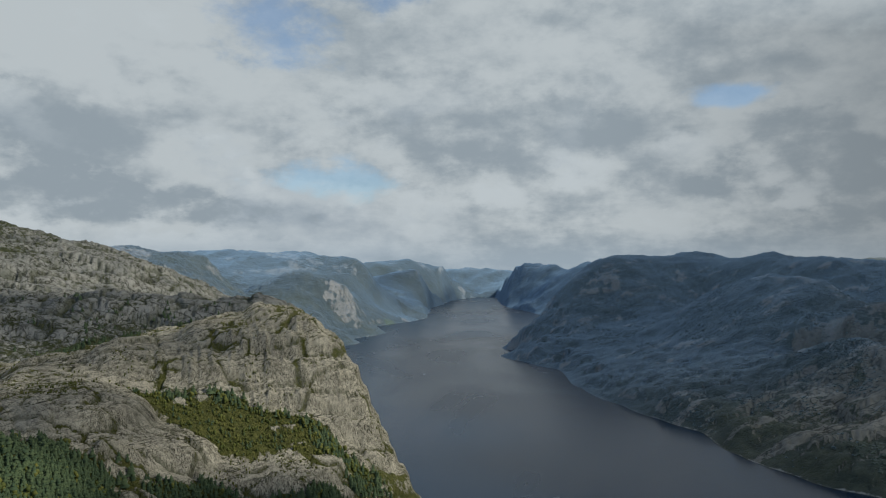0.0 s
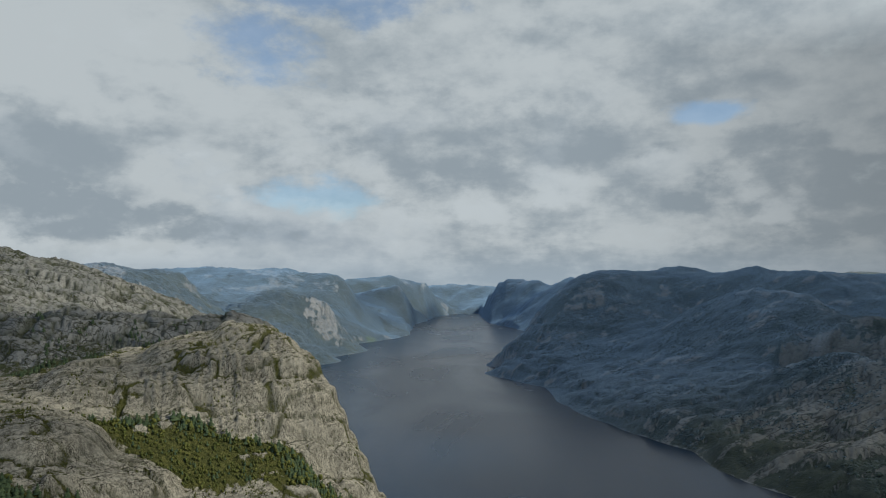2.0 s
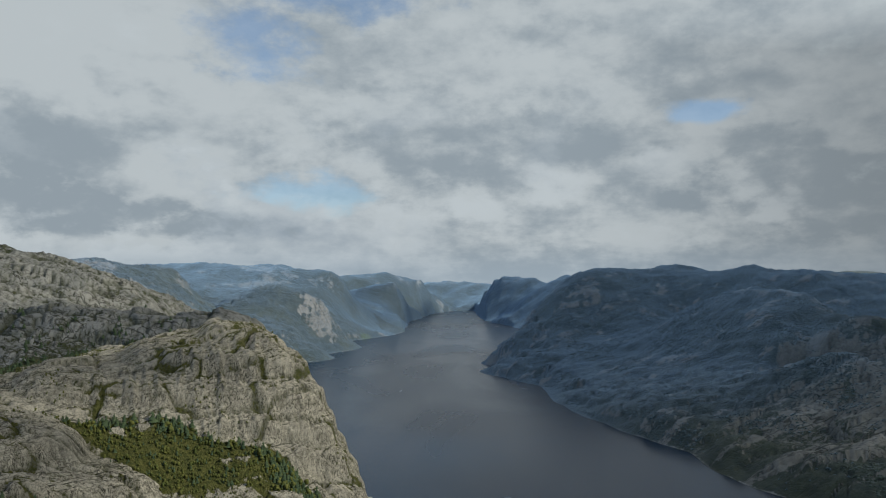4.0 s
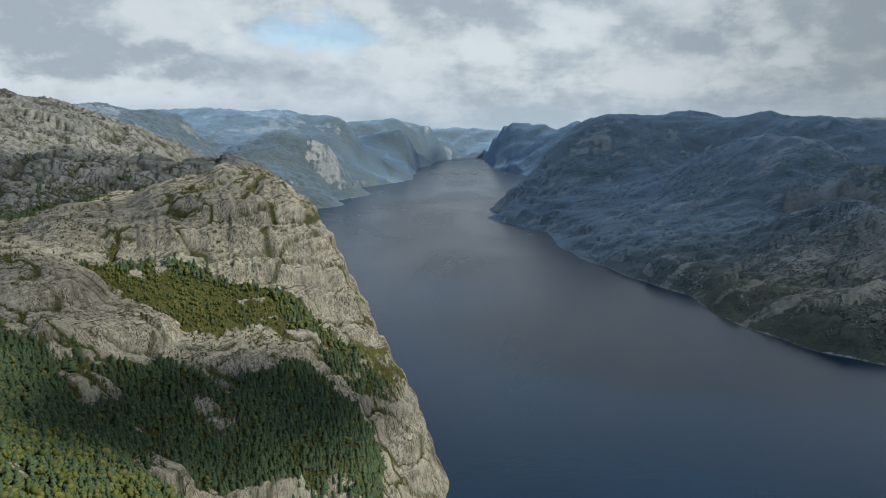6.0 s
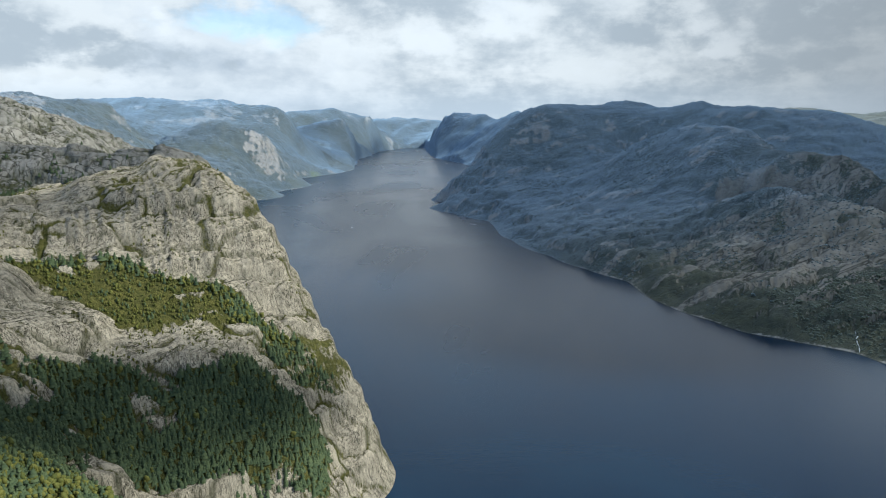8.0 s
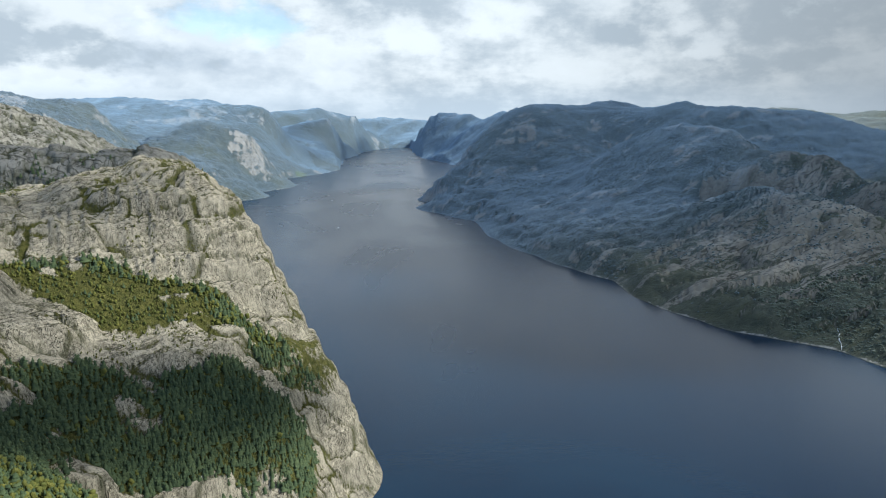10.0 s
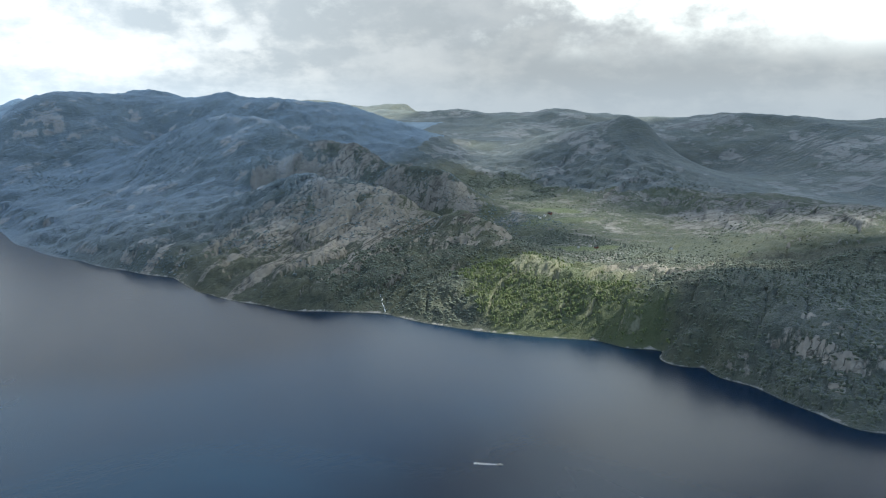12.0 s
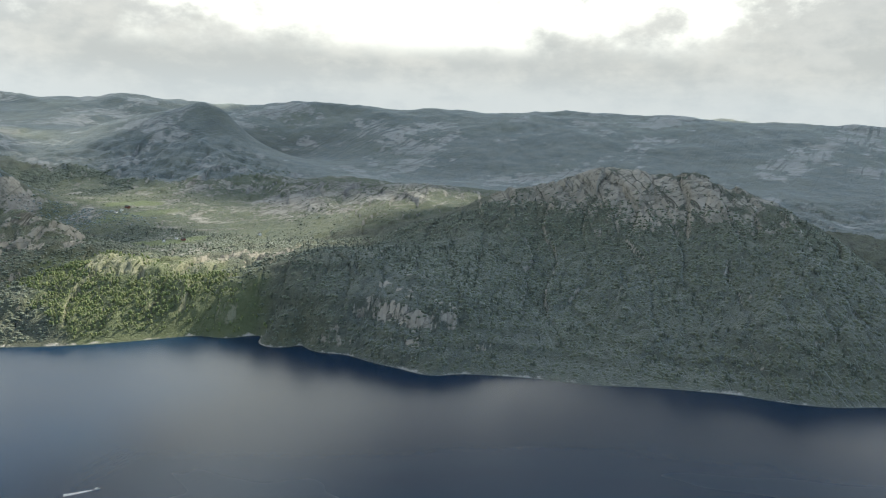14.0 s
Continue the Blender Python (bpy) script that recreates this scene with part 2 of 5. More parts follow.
PLAIN = (0.8, 0.9, 0.92, 1)
GRANITE = rock_and_growth("granite_headland", 0.24, 1.5, (0.45, 0.41, 0.33, 1), (0.35, 0.32, 0.26, 1), (0.06, 0.07, 0.02, 1), (0.14, 0.135, 0.042, 1), 0.9, (0.0, 0.12, -0.9), 0.0, PLAIN)
HILL = rock_and_growth("granite_hills", 0.06, 0.6, (0.31, 0.30, 0.275, 1), (0.21, 0.21, 0.20, 1), (0.05, 0.062, 0.03, 1), (0.10, 0.105, 0.05, 1), 2.0, (0.0, 0.0, 0.6), 0.0, PLAIN)
# slope, valley and back range: sheen painted on in place of haze
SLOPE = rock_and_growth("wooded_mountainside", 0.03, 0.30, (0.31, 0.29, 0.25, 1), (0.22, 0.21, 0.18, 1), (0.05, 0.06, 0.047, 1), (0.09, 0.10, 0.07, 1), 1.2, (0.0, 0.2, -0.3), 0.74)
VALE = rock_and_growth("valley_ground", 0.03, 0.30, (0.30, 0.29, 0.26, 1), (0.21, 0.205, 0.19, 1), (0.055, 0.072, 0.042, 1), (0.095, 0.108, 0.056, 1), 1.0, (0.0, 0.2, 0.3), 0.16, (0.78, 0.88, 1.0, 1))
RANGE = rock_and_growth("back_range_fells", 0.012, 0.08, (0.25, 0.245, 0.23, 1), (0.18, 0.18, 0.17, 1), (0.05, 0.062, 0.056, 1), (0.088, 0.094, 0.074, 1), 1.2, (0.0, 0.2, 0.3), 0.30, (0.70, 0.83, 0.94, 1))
# far fells: haze painted in as bluer colours and strong blue sheen
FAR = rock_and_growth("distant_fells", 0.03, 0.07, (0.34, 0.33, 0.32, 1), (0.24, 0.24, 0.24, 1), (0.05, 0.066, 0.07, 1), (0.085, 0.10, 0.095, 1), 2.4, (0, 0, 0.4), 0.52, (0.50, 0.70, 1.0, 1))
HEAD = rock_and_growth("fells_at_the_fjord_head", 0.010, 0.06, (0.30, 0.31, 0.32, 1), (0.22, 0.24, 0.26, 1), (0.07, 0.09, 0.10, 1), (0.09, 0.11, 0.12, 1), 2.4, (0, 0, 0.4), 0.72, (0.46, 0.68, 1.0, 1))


def water_material():
    m, t = material("fjord_water")
    p = t.place()
    chop = t.noise(t.mapped(p, rot=(0, 0, 0.5), scale=(1, 2.2, 1)), 0.22, 4, 0.6, 0.3)
    swell = t.noise(t.mapped(p, rot=(0, 0, 0.2), scale=(1, 2.5, 1)), 0.05, 3, 0.5)
    wind = t.noise(t.mapped(p, rot=(0, 0, 0.25), scale=(1.6, 0.7, 1)), 0.0032, 4, 0.55, 0.6)
    calm = t.span(wind, 0.38, 0.62)
    h = t.math("ADD", chop, t.math("MULTIPLY", swell, 1.5))
    color = t.mix(calm, (0.002, 0.016, 0.046, 1), (0.004, 0.025, 0.062, 1))
    rough = t.math("ADD", 0.22, t.math("MULTIPLY", calm, 0.06))
    n = t.surface(color, rough, t.bump(h, 0.5, 0.09), ior=1.33, specular=0.5)
    n.inputs["Specular Tint"].default_value = (0.64, 0.84, 1.0, 1)
    return m


WATER = water_material()


def plain(name, color, rough=0.8, scale=2.0, spread=0.3, specular=0.3, metal=0.0):
    m, t = material(name)
    p = t.place()
    n = t.noise(p, scale, 5, 0.6)
    dark = tuple(c * (1 - spread) for c in color[:3]) + (1,)
    lite = tuple(min(1, c * (1 + spread)) for c in color[:3]) + (1,)
    t.surface(t.mix(n, dark, lite), rough, specular=specular, metal=metal)
    return m


def leaf_material(name, dark, lite, sheen=0.0, tint=(0.80, 0.92, 0.92, 1)):
    m, t = material(name)
    info = t.t.nodes.new("ShaderNodeNewGeometry")
    tone = t.math("ADD", t.math("MULTIPLY", info.outputs["Random Per Island"], 0.6), t.math("MULTIPLY", t.noise(t.place(), 0.06, 3), 0.55))
    t.surface(t.mix(t.span(tone, 0.2, 0.95, smooth=False), dark, lite), 0.75, specular=0.2, sheen=sheen, tint=tint)
    return m


PINE = leaf_material("pine_needles", (0.045, 0.072, 0.040, 1), (0.090, 0.118, 0.055, 1))
BIRCH = leaf_material("birch_leaves", (0.056, 0.074, 0.02, 1), (0.15, 0.148, 0.036, 1))
# pale sheen on the shore leaves and needles stands in for haze
SHORE_LEAF = leaf_material("shore_leaves", (0.066, 0.08, 0.054, 1), (0.094, 0.11, 0.072, 1), 0.32, (0.82, 0.94, 0.95, 1))
SHORE_FIR = leaf_material("shore_needles", (0.032, 0.046, 0.034, 1), (0.056, 0.074, 0.048, 1), 0.2, (0.82, 0.92, 0.97, 1))
HOUSE_WHITE = plain("white_boards", (0.75, 0.74, 0.70), 0.6)
HOUSE_RED = plain("red_boards", (0.17, 0.07, 0.055), 0.7)
ROOF = plain("slate", (0.10, 0.10, 0.105), 0.7)
GLASS = plain("window_glass", (0.03, 0.04, 0.05), 0.1, 2.0, 0.1, 0.5)
FOAM = plain("foam", (0.78, 0.80, 0.82), 0.8, 1.5, 0.15)
GRAVEL = plain("gravel", (0.30, 0.28, 0.25), 0.95)
# lighter copy of the birch leaves, with sunlight painted into the colour
SUN_PAINTED_LEAF = leaf_material("sun_painted_birch_leaves", (0.11, 0.15, 0.065, 1), (0.19, 0.22, 0.10, 1))
# lightened leaves with blue sheen: distance haze painted onto the trees
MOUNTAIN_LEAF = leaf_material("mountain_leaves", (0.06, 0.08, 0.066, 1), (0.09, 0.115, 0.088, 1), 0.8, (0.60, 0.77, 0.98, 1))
BARK = plain("bark", (0.12, 0.085, 0.06), 0.9, 3.0)

# ---------------------------------------------------------------- the lie of the land
LINES = []


def line(land, pts):
    """A shore, crest, brow or valley line of a landform, in plan, with its heights."""
    LINES.extend((land, *p) for p in pts)


line("headland", [(-98, 421, 153), (-128, 384, 142), (-153, 349, 135), (-173, 323, 132)])  # crest
line("headland", [(-46, 358, 88), (-84, 348, 106), (-113, 336, 112), (-140, 328, 119)])  # wall_foot
line("headland", [(-55, 332, 84), (-96, 317, 91), (-119, 319, 105)])  # bowl
line("headland", [(-142, 301, 125), (-150, 286, 124), (-104, 299, 99), (-136, 271, 109)])  # mound
line("headland", [(-49, 324, 74), (-76, 313, 86)])  # rib
line("headland", [(-27, 316, 44), (-61, 290, 54), (-94, 276, 69), (-119, 254, 87), (-131, 246, 101)])  # bench
line("headland", [(-11, 331, 15), (-44, 289, 35), (-74, 275, 46)])  # band
line("headland", [(-102, 223, 83), (-94, 187, 89), (-73, 232, 64)])  # near
line("left_hills", [(-228, 428, 119), (-195, 484, 127), (-160, 498, 133)])  # valley
line("left_hills", [(-297, 529, 151), (-257, 542, 157), (-207, 546, 154), (-153, 546, 154), (-134, 543, 147), (-119, 582, 134)])  # ridge
line("left_hills", [(-490, 863, 217), (-452, 884, 209), (-397, 863, 193), (-346, 838, 176), (-292, 813, 147), (-355, 737, 165), (-348, 622, 154)])  # hill
line("far_left", [(-260, 1570, 0), (-228, 1737, 0), (-200, 1996, 0), (-153, 2231, 0), (-63, 2471, 0)])  # shore
line("far_end", [(-64, 2957, 0), (6, 3562, 0), (57, 4229, 0)])  # left_shore
line("far_end", [(280, 3663, 0), (278, 3148, 0), (344, 2690, 0)])  # right_shore
line("right_mountain", [(111, 1412, 0), (148, 1319, 0), (195, 1218, 0), (200, 1024, 0), (225, 900, 0), (247, 818, 0), (272, 754, 0), (273, 662, 0), (293, 597, 0), (318, 550, 0)])  # shore
line("right_shore", [(359, 504, 0), (377, 438, 0), (401, 392, 0), (424, 360, 0), (440, 337, 0), (441, 315, 0), (457, 292, 0), (452, 254, 0), (439, 221, 0), (427, 178, 0)])  # shore
line("right_shore", [(432, 200, 0), (428, 139, 0), (439, 49, 0), (453, -44, 0), (463, -125, 0)])  # shore

line("headland", [(8, 360, 8), (-2, 361, 41), (-10, 365, 52), (-17, 370, 62), (-20, 373, 70), (-29, 377, 83), (-36, 382, 94), (-40, 388, 104), (-46, 394, 110)])  # sea_edge
line("headland", [(8, 386, -5), (-2, 387, 3), (-11, 391, 14), (-19, 396, 24), (-22, 399, 32), (-31, 403, 45), (-38, 407, 56), (-43, 414, 66), (-50, 420, 72)])  # sea_edge, the far side
line("headland", [(-49, 400, 117), (-59, 409, 123), (-64, 415, 129), (-69, 419, 132), (-77, 423, 140), (-83, 426, 146)])  # sea_edge
line("headland", [(3, 360, 0), (4, 338, 0), (8, 372, 0)])  # foot
line("far_left", [(-714, 1354, 212), (-678, 1395, 219), (-662, 1425, 222), (-638, 1458, 221), (-613, 1469, 216), (-591, 1478, 206), (-557, 1513, 208), (-534, 1522, 199), (-519, 1517, 203), (-506, 1510, 200), (-499, 1502, 182), (-483, 1497, 159), (-455, 1485, 134)])  # dark_ridge
line("far_left", [(-819, 1547, 142), (-776, 1592, 149), (-757, 1623, 152), (-728, 1659, 151), (-699, 1672, 146), (-675, 1682, 136), (-635, 1719, 138), (-609, 1729, 129), (-592, 1724, 133), (-578, 1718, 130), (-570, 1711, 112), (-552, 1706, 89), (-521, 1695, 64)])  # dark_ridge, the far side
line("far_left", [(-464, 1826, 136), (-442, 1883, 159), (-418, 1930, 168), (-372, 1949, 162), (-334, 1936, 151), (-296, 1922, 142), (-267, 1916, 125), (-252, 1908, 105), (-243, 1900, 73), (-234, 1881, 50)])  # dome
line("far_left", [(-507, 1990, 61), (-482, 2048, 84), (-454, 2096, 93), (-404, 2116, 87), (-363, 2104, 76), (-322, 2090, 67), (-291, 2085, 50), (-275, 2077, 30), (-265, 2068, 8), (-255, 2049, 8)])  # dome, the far side
line("far_left", [(-422, 1630, 95), (-372, 1673, 80), (-303, 1627, 52), (-259, 1655, 39), (-244, 1819, 25), (-440, 1573, 114)])  # dome_foot
line("far_left", [(-549, 1801, 100), (-555, 2008, 112), (-651, 2031, 118)])  # vale
line("far_end", [(-630, 2195, 155), (-571, 2315, 167), (-702, 2173, 167)])  # middle
line("far_end", [(-954, 2561, 228), (-881, 2587, 226), (-804, 2612, 233), (-662, 2653, 225), (-550, 2678, 218), (-465, 2644, 209)])  # plateau
line("far_end", [(-1078, 2888, 158), (-995, 2918, 156), (-908, 2947, 163), (-748, 2992, 155), (-622, 3021, 148), (-527, 2989, 139)])  # plateau, the far side
line("far_end", [(-403, 2452, 210), (-358, 2459, 212), (-321, 2454, 208), (-293, 2448, 197), (-278, 2439, 183), (-263, 2431, 162), (-251, 2422, 118), (-233, 2404, 67)])  # brow
line("far_end", [(-453, 2748, 130), (-402, 2756, 132), (-361, 2751, 128), (-329, 2745, 117), (-313, 2737, 103), (-296, 2729, 82), (-283, 2720, 38), (-262, 2702, 20)])  # brow, the far side
line("far_end", [(-315, 2968, 133), (-263, 3024, 148), (-205, 3028, 164), (-148, 3052, 168), (-91, 3084, 151), (-57, 3135, 110), (-29, 3185, 75), (-5, 3236, 43)])  # spur
line("far_end", [(-350, 3297, 43), (-292, 3353, 58), (-227, 3358, 74), (-164, 3381, 78), (-101, 3414, 61), (-63, 3465, 20), (-32, 3515, 8), (-6, 3566, 8)])  # spur, the far side
line("far_end", [(-235, 2675, 67), (-158, 2781, 77), (-102, 2684, 54), (-72, 2564, 27)])  # spur_foot
line("far_end", [(-395, 3614, 198), (-318, 3672, 203), (-181, 3731, 203), (-67, 3785, 186), (50, 3835, 177), (80, 3855, 145), (113, 3884, 97), (141, 3913, 57)])  # left_range
line("far_end", [(-434, 3961, 128), (-348, 4020, 133), (-198, 4081, 133), (-74, 4135, 116), (55, 4185, 107), (87, 4205, 75), (123, 4234, 27), (154, 4263, 8)])  # left_range, the far side
line("far_end", [(61, 4685, 160), (188, 4682, 156), (349, 4622, 149)])  # head
line("far_end", [(276, 3625, 110), (290, 3624, 154), (314, 3572, 176), (397, 3463, 184), (508, 3296, 188), (600, 2975, 184), (656, 2758, 185)])  # right_range
line("far_end", [(299, 3924, 50), (314, 3923, 94), (341, 3871, 116), (432, 3761, 124), (554, 3593, 128), (660, 3269, 124), (726, 3050, 125)])  # right_range, the far side
line("far_end", [(271, 3676, 57), (333, 3369, 93), (410, 2957, 79), (370, 3013, 35)])  # right_face
line("right_mountain", [(275, 1612, 131), (298, 1649, 149), (325, 1684, 163), (356, 1719, 169), (391, 1742, 176), (433, 1773, 187), (511, 1773, 196), (597, 1777, 207), (657, 1744, 204), (662, 1710, 196), (677, 1672, 193), (667, 1622, 188), (692, 1611, 196), (744, 1610, 205), (775, 1583, 196), (775, 1539, 191), (800, 1514, 195), (816, 1482, 188), (821, 1445, 176)])  # skyline
line("right_mountain", [(320, 1868, 86), (345, 1904, 104), (375, 1939, 118), (409, 1973, 124), (449, 1995, 131), (496, 2025, 142), (584, 2022, 151), (681, 2023, 162), (750, 1987, 159), (758, 1952, 151), (777, 1912, 148), (767, 1862, 143), (796, 1849, 151), (854, 1845, 160), (891, 1816, 151), (894, 1770, 146), (923, 1743, 150), (944, 1709, 143), (951, 1670, 131)])  # skyline, the far side
line("right_mountain", [(944, 1627, 175), (980, 1630, 182), (1034, 1607, 182), (1064, 1550, 174), (1077, 1479, 160)])  # second_ridge
line("right_mountain", [(1097, 1886, 115), (1136, 1885, 122), (1199, 1858, 122), (1236, 1796, 114), (1256, 1720, 100)])  # second_ridge, the far side
line("right_mountain", [(1049, 1475, 169), (1064, 1426, 156)])  # second_ridge
line("right_mountain", [(1202, 1685, 119), (1222, 1633, 106)])  # second_ridge, the far side
line("right_mountain", [(505, 1364, 122), (572, 1314, 158), (604, 1288, 159), (631, 1253, 152), (657, 1216, 144), (667, 1187, 131)])  # lit_brow
line("right_mountain", [(551, 1485, 94), (625, 1433, 130), (660, 1406, 131), (691, 1368, 124), (720, 1330, 116), (733, 1300, 103)])  # lit_brow, the far side
line("right_mountain", [(558, 1155, 123), (589, 1116, 102), (535, 1066, 80), (516, 1175, 100), (588, 1025, 92)])  # lit_brow_face
line("right_mountain", [(652, 1103, 116), (680, 1050, 114), (696, 990, 109), (700, 962, 98), (702, 935, 85)])  # middle_ridge
line("right_mountain", [(720, 1214, 81), (753, 1158, 79), (772, 1095, 74), (778, 1066, 63), (782, 1038, 50)])  # middle_ridge, the far side
line("right_mountain", [(658, 868, 91), (672, 831, 87), (674, 803, 85), (682, 769, 73)])  # lower_ridge
line("right_mountain", [(726, 954, 53), (742, 915, 49), (747, 885, 47), (757, 850, 35)])  # lower_ridge, the far side
line("right_mountain", [(487, 933, 59), (516, 905, 80), (531, 884, 81), (540, 842, 74), (550, 823, 80), (554, 796, 72), (563, 765, 63), (566, 737, 62), (570, 708, 55)])  # slab_crest
line("right_mountain", [(539, 1030, 25), (572, 999, 46), (589, 977, 47), (601, 934, 40), (613, 914, 46), (619, 885, 38), (630, 852, 29), (635, 823, 28), (641, 792, 21)])  # slab_crest, the far side
line("right_mountain", [(539, 668, 46), (555, 641, 55), (558, 611, 61), (559, 596, 54), (560, 573, 52), (562, 557, 48), (559, 545, 36)])  # knob_crest
line("right_mountain", [(584, 722, 18), (602, 693, 25), (606, 661, 31), (608, 646, 24), (611, 621, 22), (613, 605, 18), (611, 592, 18)])  # knob_crest, the far side
line("right_mountain", [(489, 559, 33), (510, 531, 31), (486, 492, 27), (429, 578, 26), (498, 625, 35)])  # knob_face
line("right_mountain", [(318, 792, 19), (398, 844, 37), (382, 694, 20), (445, 702, 43), (328, 563, 12), (396, 590, 23), (360, 980, 32), (367, 1231, 48), (352, 1422, 63), (476, 1406, 90)])  # slope
line("right_shore", [(417, 482, 22), (446, 468, 26), (485, 456, 37), (500, 445, 39), (499, 431, 33), (500, 414, 30)])  # bench_crest
line("right_shore", [(458, 526, 22), (489, 510, 22), (530, 495, 29), (546, 483, 31), (546, 468, 25), (547, 450, 22)])  # bench_crest, the far side
line("right_shore", [(524, 414, 29), (551, 402, 32), (579, 367, 35), (608, 344, 40), (616, 327, 40), (485, 374, 28), (510, 336, 31)])  # bench_rocks
line("valley", [(561, 550, 24), (631, 529, 22), (575, 471, 20), (684, 491, 22), (731, 645, 24), (691, 733, 28), (812, 622, 26), (826, 794, 32)])  # floor
line("valley", [(950, 554, 22), (1011, 521, 31), (1027, 512, 44), (1036, 492, 49), (1048, 464, 49), (1047, 439, 41), (1054, 389, 44), (1058, 377, 49), (1052, 328, 50)])  # mound
line("valley", [(1055, 611, 28), (1119, 573, 28), (1135, 563, 28), (1146, 540, 28), (1159, 509, 28), (1159, 482, 28), (1168, 428, 28), (1172, 414, 28), (1167, 361, 28)])  # mound, the far side
line("valley", [(1030, 367, 51), (1025, 312, 53), (997, 262, 46)])  # mound
line("valley", [(1134, 401, 28), (1131, 341, 28), (1104, 286, 28)])  # mound, the far side
line("valley", [(716, 439, 16), (761, 396, 23), (804, 347, 32), (859, 309, 37), (814, 529, 15)])  # mound_foot
line("back_range", [(1430, 2559, 205), (1543, 2492, 204), (1690, 2393, 179), (1748, 2351, 180), (1834, 2284, 185), (1847, 2247, 161)])  # far_skyline
line("back_range", [(1578, 2820, 145), (1702, 2746, 144), (1865, 2637, 119), (1929, 2590, 120), (2024, 2516, 125), (2040, 2477, 101)])  # far_skyline, the far side
line("back_range", [(1671, 1897, 163), (1743, 1830, 170), (1825, 1746, 172), (1840, 1656, 162), (1877, 1613, 173), (1919, 1480, 171), (1972, 1407, 161)])  # skyline
line("back_range", [(1871, 2120, 103), (1951, 2045, 110), (2044, 1952, 112), (2065, 1854, 102), (2106, 1806, 113), (2158, 1661, 111), (2218, 1578, 101)])  # skyline, the far side
line("back_range", [(1400, 1138, 129), (1416, 1050, 143), (1435, 986, 161), (1443, 938, 146), (1426, 889, 110), (1396, 821, 69)])  # knoll
line("back_range", [(1557, 1262, 74), (1578, 1167, 88), (1602, 1097, 106), (1612, 1044, 91), (1597, 992, 55), (1570, 919, 14)])  # knoll, the far side
line("back_range", [(1182, 962, 64), (1195, 860, 81), (1136, 768, 57), (1210, 742, 47), (1250, 1115, 88), (1215, 1226, 73), (1361, 1503, 102), (1509, 1426, 110)])  # knoll_foot
line("back_range", [(1938, 1182, 146), (1985, 1099, 157), (2040, 990, 165), (2087, 881, 160), (2126, 777, 161), (2159, 676, 161)])  # wall_top
line("back_range", [(2196, 1334, 106), (2249, 1241, 117), (2311, 1117, 125), (2365, 994, 120), (2410, 876, 121), (2447, 761, 121)])  # wall_top, the far side
line("back_range", [(2190, 561, 156), (2224, 388, 154), (2245, 216, 156), (2252, 48, 156), (2247, -115, 155), (2231, -269, 152), (2207, -414, 149), (2175, -548, 147), (2130, -695, 144)])  # wall_top
line("back_range", [(2481, 631, 116), (2520, 435, 114), (2544, 240, 116), (2552, 49, 116), (2546, -135, 115), (2528, -310, 112), (2501, -474, 109), (2465, -626, 107), (2414, -793, 104)])  # wall_top, the far side
line("back_range", [(1481, 646, 25), (1491, 465, 15), (1481, 287, 19), (1500, 113, 27), (1449, -53, 30), (1333, -188, 30), (1160, -280, 14)])  # wall_foot
line("right_shore", [(759, 176, 81), (774, 148, 84), (778, 117, 89), (769, 102, 100), (761, 69, 107), (752, 29, 108), (741, -3, 113), (735, -24, 110), (721, -54, 105), (708, -78, 95), (688, -105, 83), (674, -121, 79), (628, -138, 64), (594, -148, 58), (569, -162, 49)])  # hill_crest
line("right_shore", [(867, 196, 43), (883, 163, 46), (887, 129, 51), (879, 111, 62), (871, 74, 69), (862, 28, 70), (851, -9, 75), (844, -33, 72), (831, -68, 67), (816, -96, 57), (795, -127, 45), (781, -146, 41), (734, -167, 26), (699, -180, 20), (672, -198, 12)])  # hill_crest, the far side
line("right_shore", [(589, 157, 47), (640, 89, 54), (622, 16, 63), (606, -49, 66), (568, -93, 60), (538, 100, 22), (537, 35, 24), (529, -25, 28), (500, -76, 30)])  # hill_side
line("right_shore", [(635, 285, 34), (687, 256, 44), (720, 216, 57)])  # shoulder
line("right_shore", [(718, 318, 24), (773, 283, 34), (807, 238, 47)])  # shoulder, the far side
line("right_shore", [(491, 309, 45), (490, 284, 44), (498, 250, 44), (493, 229, 43), (485, 213, 41), (490, 183, 41), (487, 156, 35)])  # crag_top
line("right_shore", [(467, 205, 28), (451, 191, 17), (440, 181, 10), (431, 152, 6), (459, 144, 14), (454, 249, 21), (452, 275, 18)])  # crag_face

line("right_mountain", [(162, 1497, 37), (204, 1553, 62), (240, 1595, 98)])  # spur
line("right_mountain", [(165, 1330, 14), (212, 1228, 14), (220, 1030, 14), (245, 908, 14), (266, 826, 13), (290, 762, 13), (293, 668, 12), (310, 606, 11), (332, 560, 10)])  # foot of the slope
# water between the shores
line("fjord", [(60, 180, -25), (120, 330, -35), (110, 520, -35), (60, 720, -35), (-10, 950, -35), (-70, 1250, -35), (-60, 1600, -30), (20, 1900, -30)])
line("fjord", [(90, 2300, -25), (130, 2700, -20), (150, 3100, -15), (160, 3600, -12), (170, 4000, -8), (300, 180, -35), (300, 0, -35), (310, -200, -35)])
line("fjord", [(220, 420, -35), (120, -100, -30), (150, -600, -30), (250, 2350, -20), (180, 1750, -25), (230, 300, -35), (200, 2050, -25)])
